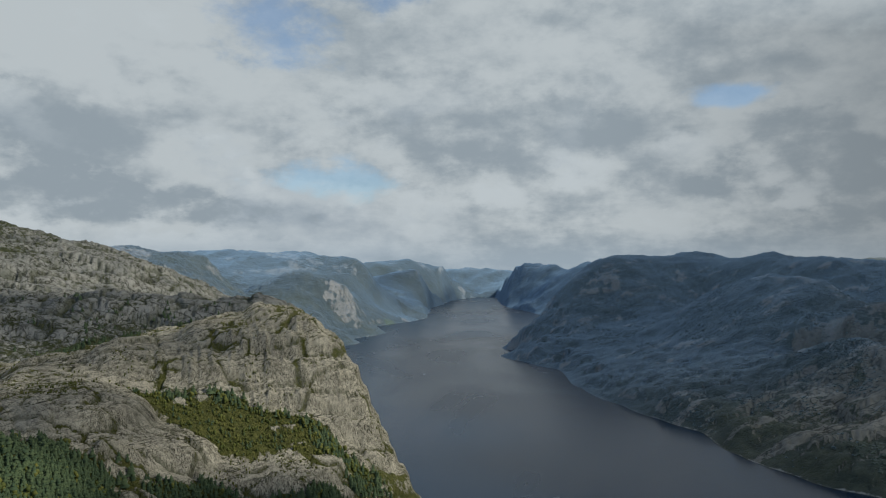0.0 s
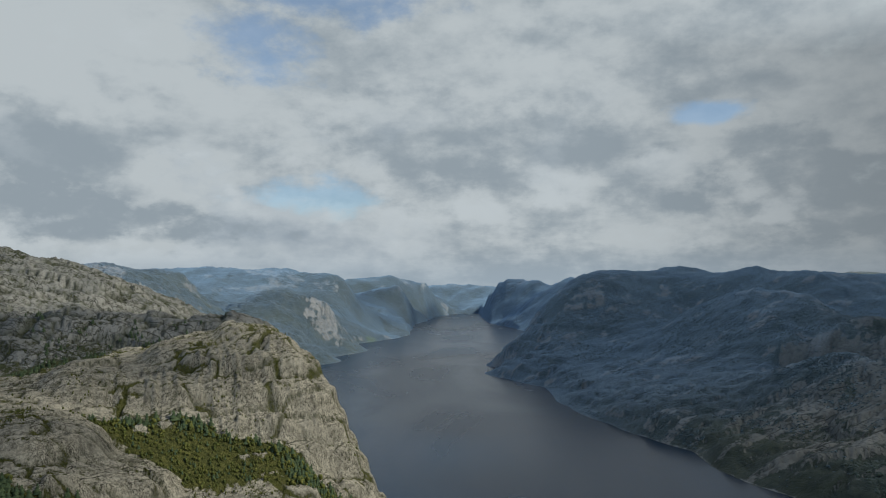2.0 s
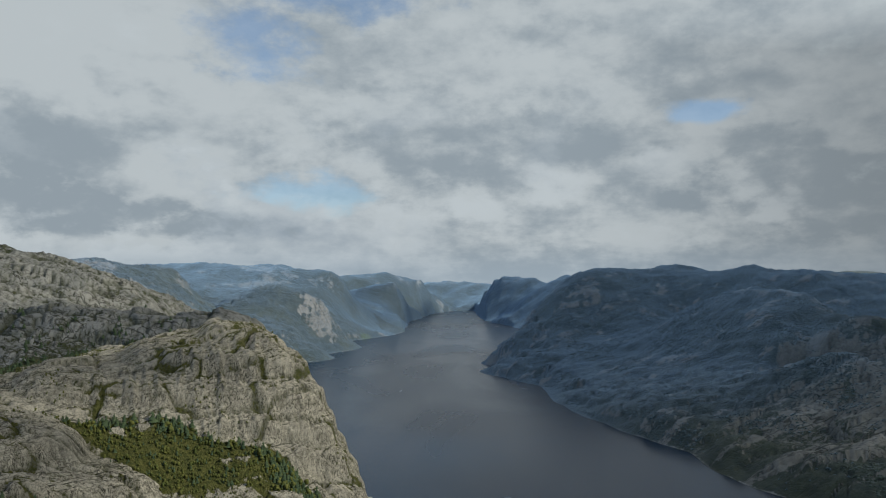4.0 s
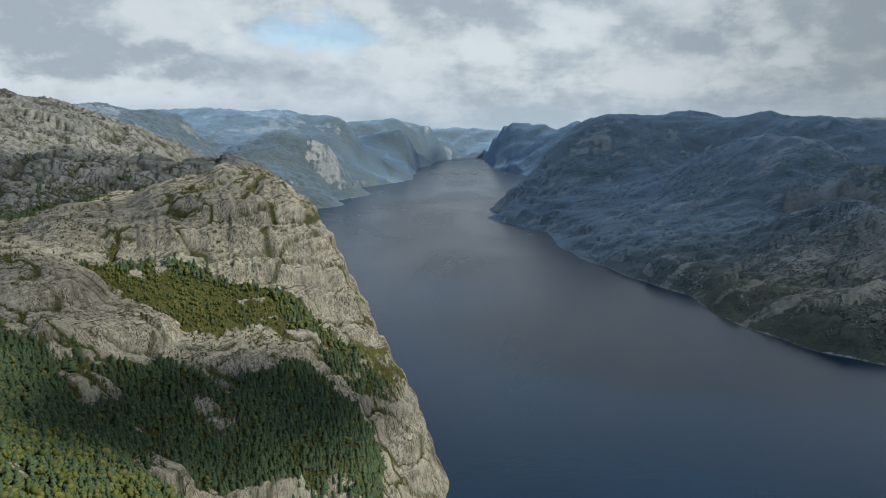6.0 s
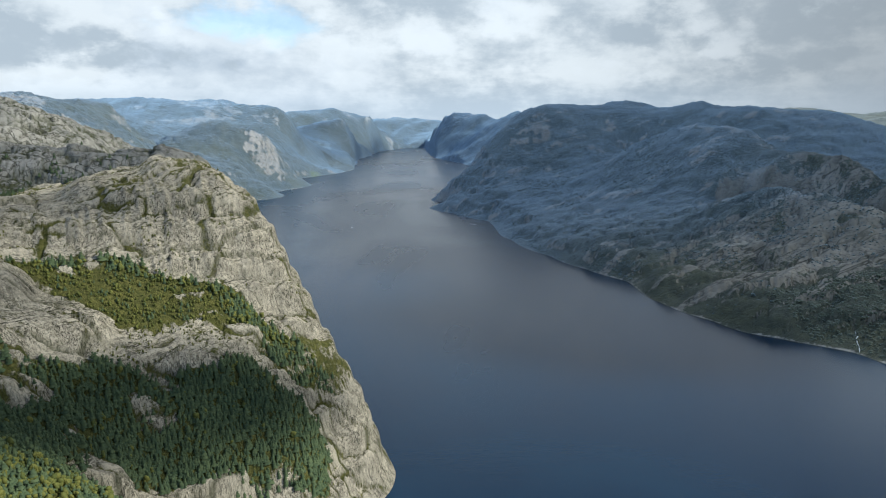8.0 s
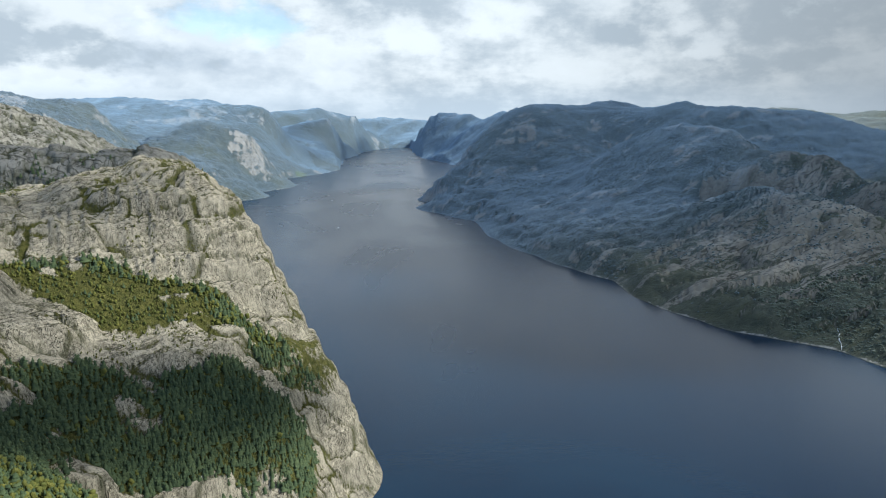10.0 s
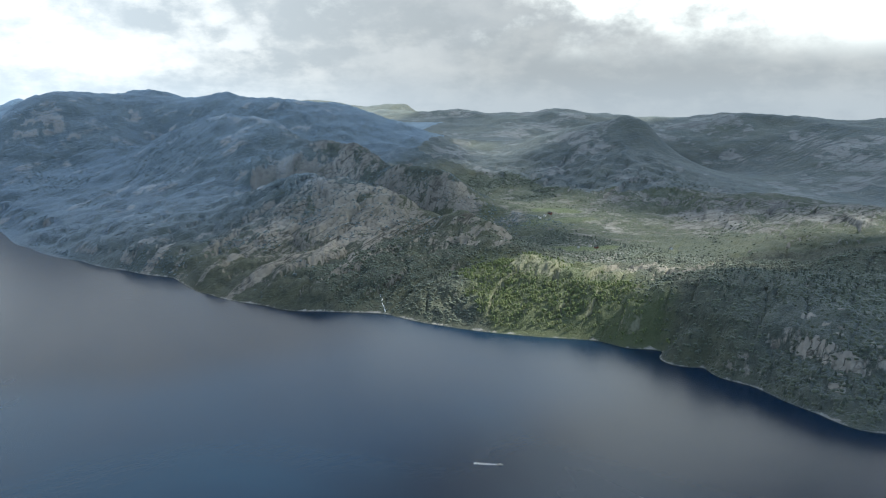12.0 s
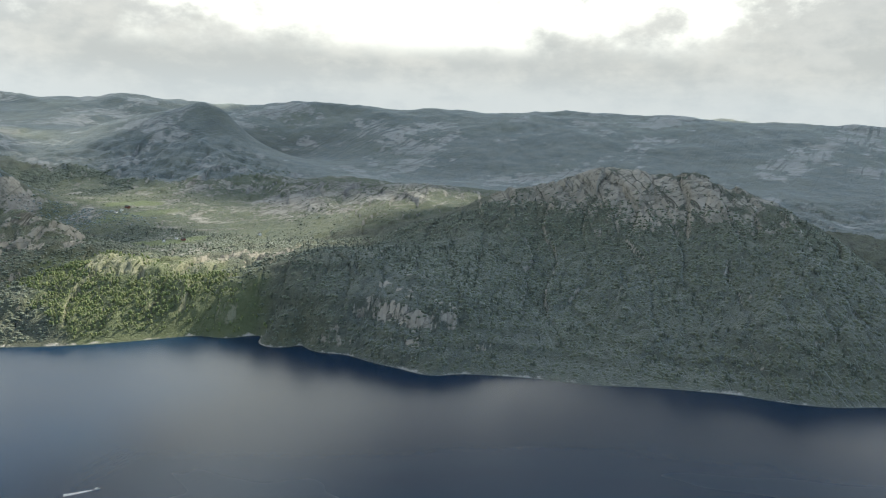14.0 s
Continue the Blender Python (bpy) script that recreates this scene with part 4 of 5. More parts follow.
def raise_land(pieces):
    made = {}
    for land, (mat, label, cat) in LAND_LOOK.items():
        k = LAND.index(land)
        verts, faces, gro, mea, clf, base = [], [], [], [], [], 0
        for x, y, z, own, slope, cleft, quads in pieces:
            oq = own[quads[:, 0]]
            zq = z[quads].max(1)
            if land == "headland":
                keep = (oq == k) | ((oq == LAND.index("fjord")) & (x[quads[:, 0]] < 40) & (y[quads[:, 0]] < 480))
            elif land == "right_shore":
                keep = (oq == k) | ((oq == LAND.index("fjord")) & (x[quads[:, 0]] > 250) & (y[quads[:, 0]] < 560))
            elif land == "right_mountain":
                keep = (oq == k) | ((oq == LAND.index("fjord")) & (x[quads[:, 0]] > 100) & (y[quads[:, 0]] >= 560) & (y[quads[:, 0]] < 2000))
            elif land == "left_hills":
                keep = (oq == k) | ((oq == LAND.index("fjord")) & (x[quads[:, 0]] <= 100) & (y[quads[:, 0]] >= 480) & (y[quads[:, 0]] < 1450))
            elif land == "far_end":
                keep = (oq == k) | ((oq == LAND.index("fjord")) & (y[quads[:, 0]] >= 2000))
            else:
                keep = oq == k
            q = quads[keep & (zq > -4)]
            if not len(q):
                continue
            used, inv = np.unique(q, return_inverse=True)
            verts.append(np.stack([x[used], y[used], z[used]], 1))
            faces.append(inv.reshape(-1, 4) + base)
            gro.append(growth(x[used], y[used], z[used], slope[used], own[used], cleft[used]))
            mea.append(meadow(x[used], y[used]))
            clf.append(cleft[used] * np.where(x[used] > 250, 0.3, 1.0) * (y[used] < 1100))
            base += len(used)
        if not verts:
            continue
        v, f = np.concatenate(verts), np.concatenate(faces)
        me = bpy.data.meshes.new(land)
        me.vertices.add(len(v))
        me.vertices.foreach_set("co", v.astype(np.float32).ravel())
        me.loops.add(len(f) * 4)
        me.loops.foreach_set("vertex_index", f.astype(np.int32).ravel())
        me.polygons.add(len(f))
        me.polygons.foreach_set("loop_start", np.arange(0, len(f) * 4, 4, dtype=np.int32))
        me.update(calc_edges=True)
        # the last attribute sets how much haze is painted on, by position
        for name, data in (("growth", gro), ("meadow", mea), ("cleft", clf), ("haze_mask", [np.maximum(step01(v[:, 1], 680, 1000), 0.35 - 0.35 * step01(v[:, 1], 180, 330)) * step01(v[:, 0], 60, 120) * (1 - 0.9 * step01(v[:, 0], 560, 680) * (1 - step01(v[:, 1], 1050, 1250))) * (1 - step01(v[:, 0], 800, 1050) * (1 - step01(v[:, 1], 1100, 1300)))])):
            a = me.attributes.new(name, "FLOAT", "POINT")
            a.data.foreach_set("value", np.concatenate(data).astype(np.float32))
        me.polygons.foreach_set("use_smooth", np.ones(len(f), bool))
        me.materials.append(mat)
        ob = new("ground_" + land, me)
        tagged(ob, label, cat, kind="structure")
        made[land] = ob
    return made


FAR_RINGS = 440 * 1.0062 ** np.arange(0, 388)
NEAR_RINGS = np.arange(120, 440, 0.85)
MID_RINGS = np.arange(340, 440, 2.6)
pieces = [
    sheet(np.arange(-41, 4.05, 0.1), np.r_[NEAR_RINGS, FAR_RINGS]),
    sheet(np.arange(4.0, 114.05, 0.11), np.r_[MID_RINGS, FAR_RINGS]),
    sheet(np.r_[np.arange(113.9, 319.0, 2.0), 319.0], np.r_[np.arange(60, 440, 20), FAR_RINGS[::6]]),
]
ground = raise_land(pieces)

# a dark tarn in the hollow behind the headland
n = 40
ring = [(-226 + (22 + 3 * math.sin(3 * a) + 2 * math.sin(7 * a)) * math.cos(a + 0.43), 430 + (9 + 1.5 * math.cos(4 * a)) * math.sin(a + 0.43), 0.0) for a in (2 * math.pi * k / n for k in range(n))]
me = bpy.data.meshes.new("tarn")
me.from_pydata(ring, [], [tuple(range(n))])
me.materials.append(WATER)
tarn = tagged(new("tarn", me), "small dark tarn in the rock hollow", "lake", kind="structure")
tarn.matrix_basis = pose(0, 0, float(np.median(terrain(np.array([p[0] for p in ring]), np.array([p[1] for p in ring]))[0])))

# the fjord
bm = bmesh.new()
bmesh.ops.create_circle(bm, cap_ends=True, segments=96, radius=4900)
me = bpy.data.meshes.new("water")
bm.to_mesh(me)
bm.free()
me.materials.append(WATER)
water = tagged(new("water", me), "dark blue rippled fjord water", "water", kind="structure")

# ---------------------------------------------------------------- unseen clouds added on the sun's side to shade chosen parts of the land
CLOUD = plain("cloud", (0.80, 0.81, 0.83), 1.0, 0.004, 0.05, 0.0)


def cloud(name, gx, gy, gz, a, b, height, seed, turn=0.0, mat=None, rough=0.38, square=False):
    """A flat-bottomed heap cloud, added out of view so that its shade falls round (gx, gy)."""
    off = (height - gz) / math.tan(SUN_EL)
    cx, cy = gx + off * math.sin(SUN_AZ), gy + off * math.cos(SUN_AZ)
    bm = bmesh.new()
    bmesh.ops.create_icosphere(bm, subdivisions=5, radius=1.0)
    for v in bm.verts:
        d = v.co.normalized()
        q = Vector((d.x * a, d.y * b, d.z * 60)) / (0.5 * min(a, b)) + Vector((seed * 7.1, seed * 3.3, 0))
        n = noise.fractal(q, 0.7, 2.1, 5)
        k = 1.0 + rough * n
        if square:
            flat = max(math.hypot(d.x, d.y), 1e-6)
            k *= ((d.x / flat) ** 6 + (d.y / flat) ** 6) ** (-1 / 6) if flat > 1e-4 else 1.0
        up = (60 * d.z * (1 + 0.8 * n) if d.z > 0 else 14 * d.z) * min(1.0, a / 200)
        v.co = Vector((d.x * a * k, d.y * b * k, up))
    me = bpy.data.meshes.new(name)
    bm.to_mesh(me)
    bm.free()
    me.polygons.foreach_set("use_smooth", np.ones(len(me.polygons), bool))
    me.materials.append(mat or CLOUD)
    ob = new(name, me)
    ob.matrix_basis = pose(cx, cy, height, 0, 0, turn)
    return tagged(ob, "unseen grey heap cloud added to shade the land", "cloud", "clouds above the fjord", kind="structure")


# see-through body for the added clouds, tuned for partial shade
def thin_cloud(name, clearness):
    m, t = material(name)
    body = t.surface((0.8, 0.81, 0.83, 1), 1.0, specular=0.0)
    see = t.t.nodes.new("ShaderNodeBsdfTransparent")
    mix = t.t.nodes.new("ShaderNodeMixShader")
    t.put(mix.inputs[0], t.span(t.noise(t.place(), 0.006, 5), 0.3, 0.7, clearness - 0.15, clearness + 0.15))
    t.link(body.outputs[0], mix.inputs[1])
    t.link(see.outputs[0], mix.inputs[2])
    out = next(n for n in t.t.nodes if n.type == "OUTPUT_MATERIAL")
    t.link(mix.outputs[0], out.inputs[0])
    return m


THIN = thin_cloud("thin_cloud", 0.6)
LIGHT = thin_cloud("light_cloud", 0.78)
MIDDLING = thin_cloud("middling_cloud", 0.38)
# each stands out of view, placed by the ground it should darken
cloud("cloud", 370, 1300, 60, 385, 500, 1500, 1, 0, None, 0.12, True)
cloud("cloud", 440, 660, 50, 310, 185, 1450, 14, 0, MIDDLING, 0.25, True)
cloud("cloud", 820, 1480, 150, 400, 400, 1550, 8, 0, None, 0.2, True)
cloud("cloud", 520, -60, 20, 420, 365, 1400, 2, 8, None, 0.12, True)
cloud("cloud", 1750, 330, 140, 700, 930, 1600, 3, 0, None, 0.2)
cloud("cloud", -230, 525, 145, 150, 75, 1300, 4, 0, LIGHT)
cloud("cloud", -140, 284, 115, 40, 28, 700, 6, 20, LIGHT, 0.5)
cloud("cloud", -150, 345, 135, 62, 22, 900, 12, 30, LIGHT, 0.5)
cloud("cloud", -78, 284, 65, 78, 24, 640, 5, 30, THIN, 0.75)
cloud("cloud", 1230, 1000, 60, 400, 260, 1600, 7, 20, THIN, 0.3)
cloud("cloud", 880, 560, 25, 230, 230, 1350, 9, 30, LIGHT, 0.3)
cloud("cloud", 1560, 1560, 110, 420, 380, 1650, 11, 0, MIDDLING, 0.3)
cloud("cloud", 520, 3250, 120, 520, 700, 1600, 10, 0, THIN, 0.2)
cloud("cloud", -180, 2900, 120, 330, 480, 1600, 13, 0, LIGHT, 0.3)

# ---------------------------------------------------------------- woods
rng = np.random.default_rng(7)


def ico(scale, jitter, seed):
    """One leafy clump: a rough twenty-sided lump."""
    bm = bmesh.new()
    bmesh.ops.create_icosphere(bm, subdivisions=1, radius=1.0)
    r = random.Random(seed)
    v = np.array([list(p.co * (1 + r.uniform(-jitter, jitter))) for p in bm.verts]) * scale
    f = np.array([[p.index for p in face.verts] for face in bm.faces])
    bm.free()
    return v, f


def fir_shape(seed):
    """Ragged tiers of boughs on a stem, one unit high."""
    r = random.Random(seed)
    verts, faces = [], []
    tiers = 4
    for k in range(tiers):
        z0, z1 = 0.10 + 0.22 * k, 0.46 + 0.19 * k
        rad = (0.36 - 0.07 * k) * r.uniform(0.85, 1.15)
        n, base = 7, len(verts)
        for i in range(n):
            a = 2 * math.pi * (i + 0.4 * r.random()) / n
            q = rad * r.uniform(0.62, 1.2)
            verts.append((q * math.cos(a), q * math.sin(a), z0 + r.uniform(-0.05, 0.05)))
        verts.append((r.uniform(-0.02, 0.02), r.uniform(-0.02, 0.02), min(z1, 1.0)))
        faces += [(base + i, base + (i + 1) % n, base + n) for i in range(n)]
    return np.array(verts), np.array(faces)


def leafy_shape(seed, clumps=3):
    r = random.Random(seed)
    verts, faces, base = [], [], 0
    for k in range(clumps):
        v, f = ico((r.uniform(0.2, 0.3), r.uniform(0.2, 0.3), r.uniform(0.22, 0.34)), 0.28, seed * 10 + k)
        v = v + np.array([r.uniform(-0.14, 0.14), r.uniform(-0.14, 0.14), 0.38 + 0.34 * k / max(1, clumps - 1)])
        verts.append(v)
        faces.append(f + base)
        base += len(v)
    return np.concatenate(verts), np.concatenate(faces)


def ground_at(x, y):
    return terrain(np.asarray(x, float), np.asarray(y, float))


def scatter(name, shapes, x, y, size, mat, label, sink=0.05):
    """A whole wood as one mesh of many trees."""
    z, _ = ground_at(x, y)
    keep = z > 2.0
    x, y, z, size = x[keep], y[keep], z[keep], size[keep]
    pick = rng.integers(0, len(shapes), len(x))
    turn = rng.uniform(0, 2 * np.pi, len(x))
    wide = rng.uniform(0.8, 1.25, len(x))
    verts, faces, base = [], [], 0
    for k, (v, f) in enumerate(shapes):
        m = pick == k
        c, s = np.cos(turn[m])[:, None], np.sin(turn[m])[:, None]
        vx = (c * v[:, 0] - s * v[:, 1]) * (size[m] * wide[m])[:, None] + x[m][:, None]
        vy = (s * v[:, 0] + c * v[:, 1]) * (size[m] * wide[m])[:, None] + y[m][:, None]
        vz = v[:, 2] * size[m][:, None] + (z[m] - sink * size[m])[:, None]
        verts.append(np.stack([vx, vy, vz], -1).reshape(-1, 3))
        faces.append((f[None] + (np.arange(m.sum()) * len(v))[:, None, None]).reshape(-1, 3) + base)
        base += m.sum() * len(v)
    v, f = np.concatenate(verts), np.concatenate(faces)
    me = bpy.data.meshes.new(name)
    me.vertices.add(len(v))
    me.vertices.foreach_set("co", v.astype(np.float32).ravel())
    me.loops.add(len(f) * 3)
    me.loops.foreach_set("vertex_index", f.astype(np.int32).ravel())
    me.polygons.add(len(f))
    me.polygons.foreach_set("loop_start", np.arange(0, len(f) * 3, 3, dtype=np.int32))
    me.update(calc_edges=True)
    me.polygons.foreach_set("use_smooth", np.ones(len(f), bool))
    me.materials.append(mat)
    return tagged(new(name, me), label, "wood", kind="stuff")


def seeds(n, box, chance):
    x = rng.uniform(box[0], box[1], n)
    y = rng.uniform(box[2], box[3], n)
    keep = rng.random(n) < chance(x, y)
    return x[keep], y[keep]


FIRS = [fir_shape(k) for k in range(6)]
LEAFY = [leafy_shape(k) for k in range(6)]
BUSH = [leafy_shape(k + 20, 2) for k in range(5)]

# pine wood on the benches of the headland
x, y = seeds(36000, (-190, -15, 165, 350), lambda x, y: woods(x, y) ** 1.1 * (1 - 0.5 * blob(x, y, -100, 328, 44, 14, 15)))
bright = blob(x, y, -90, 334, 56, 15, 15) + blob(x, y, -100, 200, 60, 34, 0)
open_slope = blob(x, y, -102, 326, 44, 15, 15)
leaf = rng.random(len(x)) < 0.04 + 0.40 * np.clip(bright, 0, 1) + 0.4 * open_slope
size = rng.uniform(1.5, 4.0, len(x)) * (1 - 0.4 * open_slope) * (0.85 + 0.5 * rng.random(len(x)) ** 3)
# those on the nearest slope are trees of their own
near = np.hypot(x, y - 35) < 222
order = np.flatnonzero(near & (np.arctan2(x, y - 35) > radians(-36)))[:280]
single = np.zeros(len(x), bool)
single[order] = True
scatter("pine_wood", FIRS, x[~leaf & ~single], y[~leaf & ~single], size[~leaf & ~single], PINE, "dark green pines on the ledges of the headland")
scatter("birch_wood", LEAFY, x[leaf & ~single], y[leaf & ~single], size[leaf & ~single] * 0.8, BIRCH, "yellow-green birches among the pines")


def mesh_from(name, v, f, mat):
    me = bpy.data.meshes.new(name)
    me.from_pydata([tuple(p) for p in v], [], [tuple(int(i) for i in q) for q in f])
    me.materials.append(mat)
    return me


def stem(top, wide):
    """A tapered, slightly bent trunk."""
    verts, faces, n = [], [], 6
    for k in range(4):
        u = k / 3
        for i in range(n):
            a = 2 * math.pi * i / n
            r = wide * (1 - 0.85 * u)
            verts.append((r * math.cos(a) + 0.02 * math.sin(3 * u), r * math.sin(a), u * top))
    for k in range(3):
        for i in range(n):
            faces.append((k * n + i, k * n + (i + 1) % n, (k + 1) * n + (i + 1) % n, (k + 1) * n + i))
    return verts, faces


def tree_kind(name, crown, mat, label, top):
    root = new(name, None)
    root.empty_display_size = 0.2
    for part_name, me in (("trunk", mesh_from("trunk", *stem(top, 0.035), BARK)), ("crown", mesh_from("crown", *crown, mat))):
        ob = new(part_name, me)
        ob.parent = root
    return tagged(root, label, "tree", "trees on the near slope")


KINDS = [tree_kind("pine_tree", fir_shape(50 + k), PINE, "dark green pine on the slope of the headland", 0.95) for k in range(3)]
KINDS += [tree_kind("birch_tree", leafy_shape(60 + k, 6), BIRCH, "yellow-green birch on the slope of the headland", 0.7) for k in range(3)]
zt, _ = ground_at(x[order], y[order])
used = set()
for i, zz in zip(order, zt):
    k = (3 if leaf[i] else 0) + int(rng.integers(0, 3))
    m = Matrix.LocRotScale((x[i], y[i], zz - 0.1), Euler((0, 0, rng.uniform(0, 6.28))), None)
    s = float(size[i]) * (0.85 if leaf[i] else 1.0)
    if k in used:
        ob = copy_thing(KINDS[k], m)
    else:
        ob = KINDS[k]
        ob.matrix_basis = m
        used.add(k)
    ob.scale = (s, s, s)
# scrub in the clefts of the bare rock
x, y = seeds(16000, (-230, 10, 180, 460), lambda x, y: 0.9 * step01(fractal(x, y, 24, 4, 0.6, 71), 0.16, 0.5) * (1 - woods(x, y)))
scatter("scrub", BUSH, x, y, rng.uniform(0.5, 1.5, len(x)), BIRCH, "low green scrub in the clefts of the rock")
x, y = seeds(5000, (-330, -100, 420, 560), lambda x, y: np.maximum(woods(x, y), 0.25 * step01(fractal(x, y, 24, 4, 0.6, 71), 0.1, 0.5)))
scatter("valley_wood", FIRS, x, y, rng.uniform(2.0, 4.0, len(x)), PINE, "dark pines in the valley behind the headland")


# broadleaved wood on the far shore
def far_wood(x, y):
    z = base_height(x, y)[0]
    n = fractal(x, y, 60, 4, 0.55, 83)
    open_top = step01(z, 70, 95)
    rocks = blob(x, y, 540, 390, 100, 40, -48)
    return np.clip(0.62 + 0.8 * n, 0.08, 1) * (z > 2) * (1 - 0.97 * open_top) * (1 - 0.9 * rocks) * (1 - 0.85 * bare_tops(x, y)) * (1 - meadow(x, y))


x, y = seeds(92000, (340, 720, -200, 620), lambda x, y: far_wood(x, y) * (0.9 + 0.1 * step01(y, 250, 350)) * (0.8 + 0.2 * blob(x, y, 450, 400, 60, 130, -15)))
size = rng.uniform(1.6, 3.6, len(x))
leaf = rng.random(len(x)) < 0.93
ex, ey = seeds(7500, (380, 560, 270, 530), lambda x, y: blob(x, y, 455, 400, 52, 118, -15) * far_wood(x, y))
x, y, size, leaf = np.r_[x, ex], np.r_[y, ey], np.r_[size, rng.uniform(1.0, 2.1, len(ex))], np.r_[leaf, np.ones(len(ex), bool)]
# trees in this patch get the leaves with painted-in sunlight
sun_painted = blob(x, y, 455, 400, 62, 120, -15) > rng.uniform(0.1, 0.9, len(x))
leaf = leaf | (sun_painted & (rng.random(len(x)) < 0.7))
LUMP = [ico((0.5, 0.5, 0.36), 0.25, 90 + k) for k in range(4)]
scatter("shore_wood", LUMP, x[leaf & ~sun_painted], y[leaf & ~sun_painted], size[leaf & ~sun_painted], SHORE_LEAF, "green broadleaved wood along the far shore", 0.1)
scatter("birch_slope", BUSH, x[leaf & sun_painted], y[leaf & sun_painted], size[leaf & sun_painted], SUN_PAINTED_LEAF, "yellow-green birch wood above the far shore, sunlight painted into its colour")
mx, my = seeds(75000, (180, 760, 520, 1500), lambda x, y: step01(fractal(x, y, 75, 4, 0.55, 85), -0.05, 0.35) * step01(y, 560, 760) * (1 - 0.3 * step01(y, 850, 1100)) * (1 - 0.8 * bare_tops(x, y)) * (1 - 0.8 * step01(base_height(x, y)[0], 110, 160)))
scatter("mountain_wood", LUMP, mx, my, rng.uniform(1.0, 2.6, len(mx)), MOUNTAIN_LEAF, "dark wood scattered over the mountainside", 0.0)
scatter("shore_firs", FIRS, x[~leaf], y[~leaf], size[~leaf] * 1.1, SHORE_FIR, "dark firs among the broadleaved trees of the far shore")
x, y = seeds(9000, (560, 1250, 300, 1000), lambda x, y: far_wood(x, y) * step01(fractal(x, y, 90, 3, 0.5, 89), 0.0, 0.4))
scatter("valley_trees", LUMP, x, y, rng.uniform(1.6, 3.6, len(x)), SHORE_LEAF, "tree groups between the meadows of the valley")
x, y = seeds(30000, (740, 1080, 740, 1080), lambda x, y: blob(x, y, 900, 900, 130, 110, 40) * step01(fractal(x, y, 70, 3, 0.5, 87), -0.35, 0.1) * (1 - meadow(x, y)))
scatter("fir_wood", LUMP, x, y, rng.uniform(2.0, 4.5, len(x)), SHORE_LEAF, "dark fir wood at the foot of the back range")

# ---------------------------------------------------------------- farms, road, waterfall and boat
def part(name, bm, mat, parent, label=""):
    me = bpy.data.meshes.new(name)
    bm.to_mesh(me)
    bm.free()
    me.materials.append(mat)
    ob = new(name, me)
    ob.parent = parent
    if label:
        tagged(ob, label)
    return ob


def box(bm, x0, y0, z0, x1, y1, z1):
    v = [bm.verts.new((x, y, z)) for z in (z0, z1) for x, y in ((x0, y0), (x1, y0), (x1, y1), (x0, y1))]
    for q in ((3, 2, 1, 0), (4, 5, 6, 7), (0, 1, 5, 4), (1, 2, 6, 5), (2, 3, 7, 6), (3, 0, 4, 7)):
        bm.faces.new([v[i] for i in q])


def house(name, x, y, turn, a, b, h, wall, label):
    z, _ = ground_at(np.array([x]), np.array([y]))
    root = new(name, None)
    bm = bmesh.new()
    box(bm, -a, -b, -0.6, a, b, h)
    g = [bm.verts.new(p) for p in ((-a, -b, h), (-a, b, h), (-a, 0, h + b * 0.8), (a, -b, h), (a, b, h), (a, 0, h + b * 0.8))]
    bm.faces.new((g[0], g[2], g[1]))
    bm.faces.new((g[3], g[4], g[5]))
    part("wall", bm, wall, root)
    bm = bmesh.new()
    o = 0.18
    for s in (-1, 1):
        low, high = h - o * 0.7, h + b * 0.8 + 0.06
        v = [bm.verts.new(p) for p in ((-a - o, s * (b + o), low), (a + o, s * (b + o), low), (a + o, 0, high), (-a - o, 0, high))]
        w = [bm.verts.new(p.co + Vector((0, 0, 0.12))) for p in v]
        bm.faces.new(v), bm.faces.new(w)
        for i in range(4):
            bm.faces.new((v[i], v[(i + 1) % 4], w[(i + 1) % 4], w[i]))
    part("roof", bm, ROOF, root, "dark slate roof")
    for s in (-1, 1):
        for k in (-0.55, 0.0, 0.55):
            bm = bmesh.new()
            box(bm, a * k - 0.16, s * b - 0.03, h * 0.4, a * k + 0.16, s * b + 0.03, h * 0.75)
            part("window", bm, GLASS, root)
    bm = bmesh.new()
    box(bm, -a - 0.03, -0.15, 0.0, -a + 0.03, 0.15, 0.6)
    part("door", bm, ROOF, root)
    bm = bmesh.new()
    box(bm, a * 0.3 - 0.12, -0.12, h + b * 0.5, a * 0.3 + 0.12, 0.12, h + b * 0.8 + 0.4)
    part("chimney", bm, ROOF, root)
    root.matrix_basis = pose(x, y, float(z[0]), 0, 0, turn)
    return tagged(root, label, "house", "farm buildings in the valley")


house("farmhouse", 642, 514, 35, 2.4, 1.4, 1.5, HOUSE_WHITE, "white wooden farmhouse with slate roof in a meadow")
house("farmhouse", 669, 518, 20, 2.0, 1.3, 1.4, HOUSE_WHITE, "white wooden farmhouse beside the green field")
house("barn", 656, 500, 60, 2.8, 1.6, 1.7, HOUSE_RED, "red wooden barn behind the farmhouses")
house("farmhouse", 768, 669, 30, 2.6, 1.6, 1.6, HOUSE_WHITE, "white farmhouse by the upper meadows")
house("barn", 785, 674, 80, 3.0, 1.7, 1.7, HOUSE_RED, "red barn by the upper meadows")
house("farmhouse", 750, 663, 10, 2.0, 1.3, 1.4, HOUSE_WHITE, "small white house by the upper meadows")
house("farmhouse", 734, 452, 45, 2.4, 1.5, 1.5, HOUSE_WHITE, "lone white house among the rock knolls")


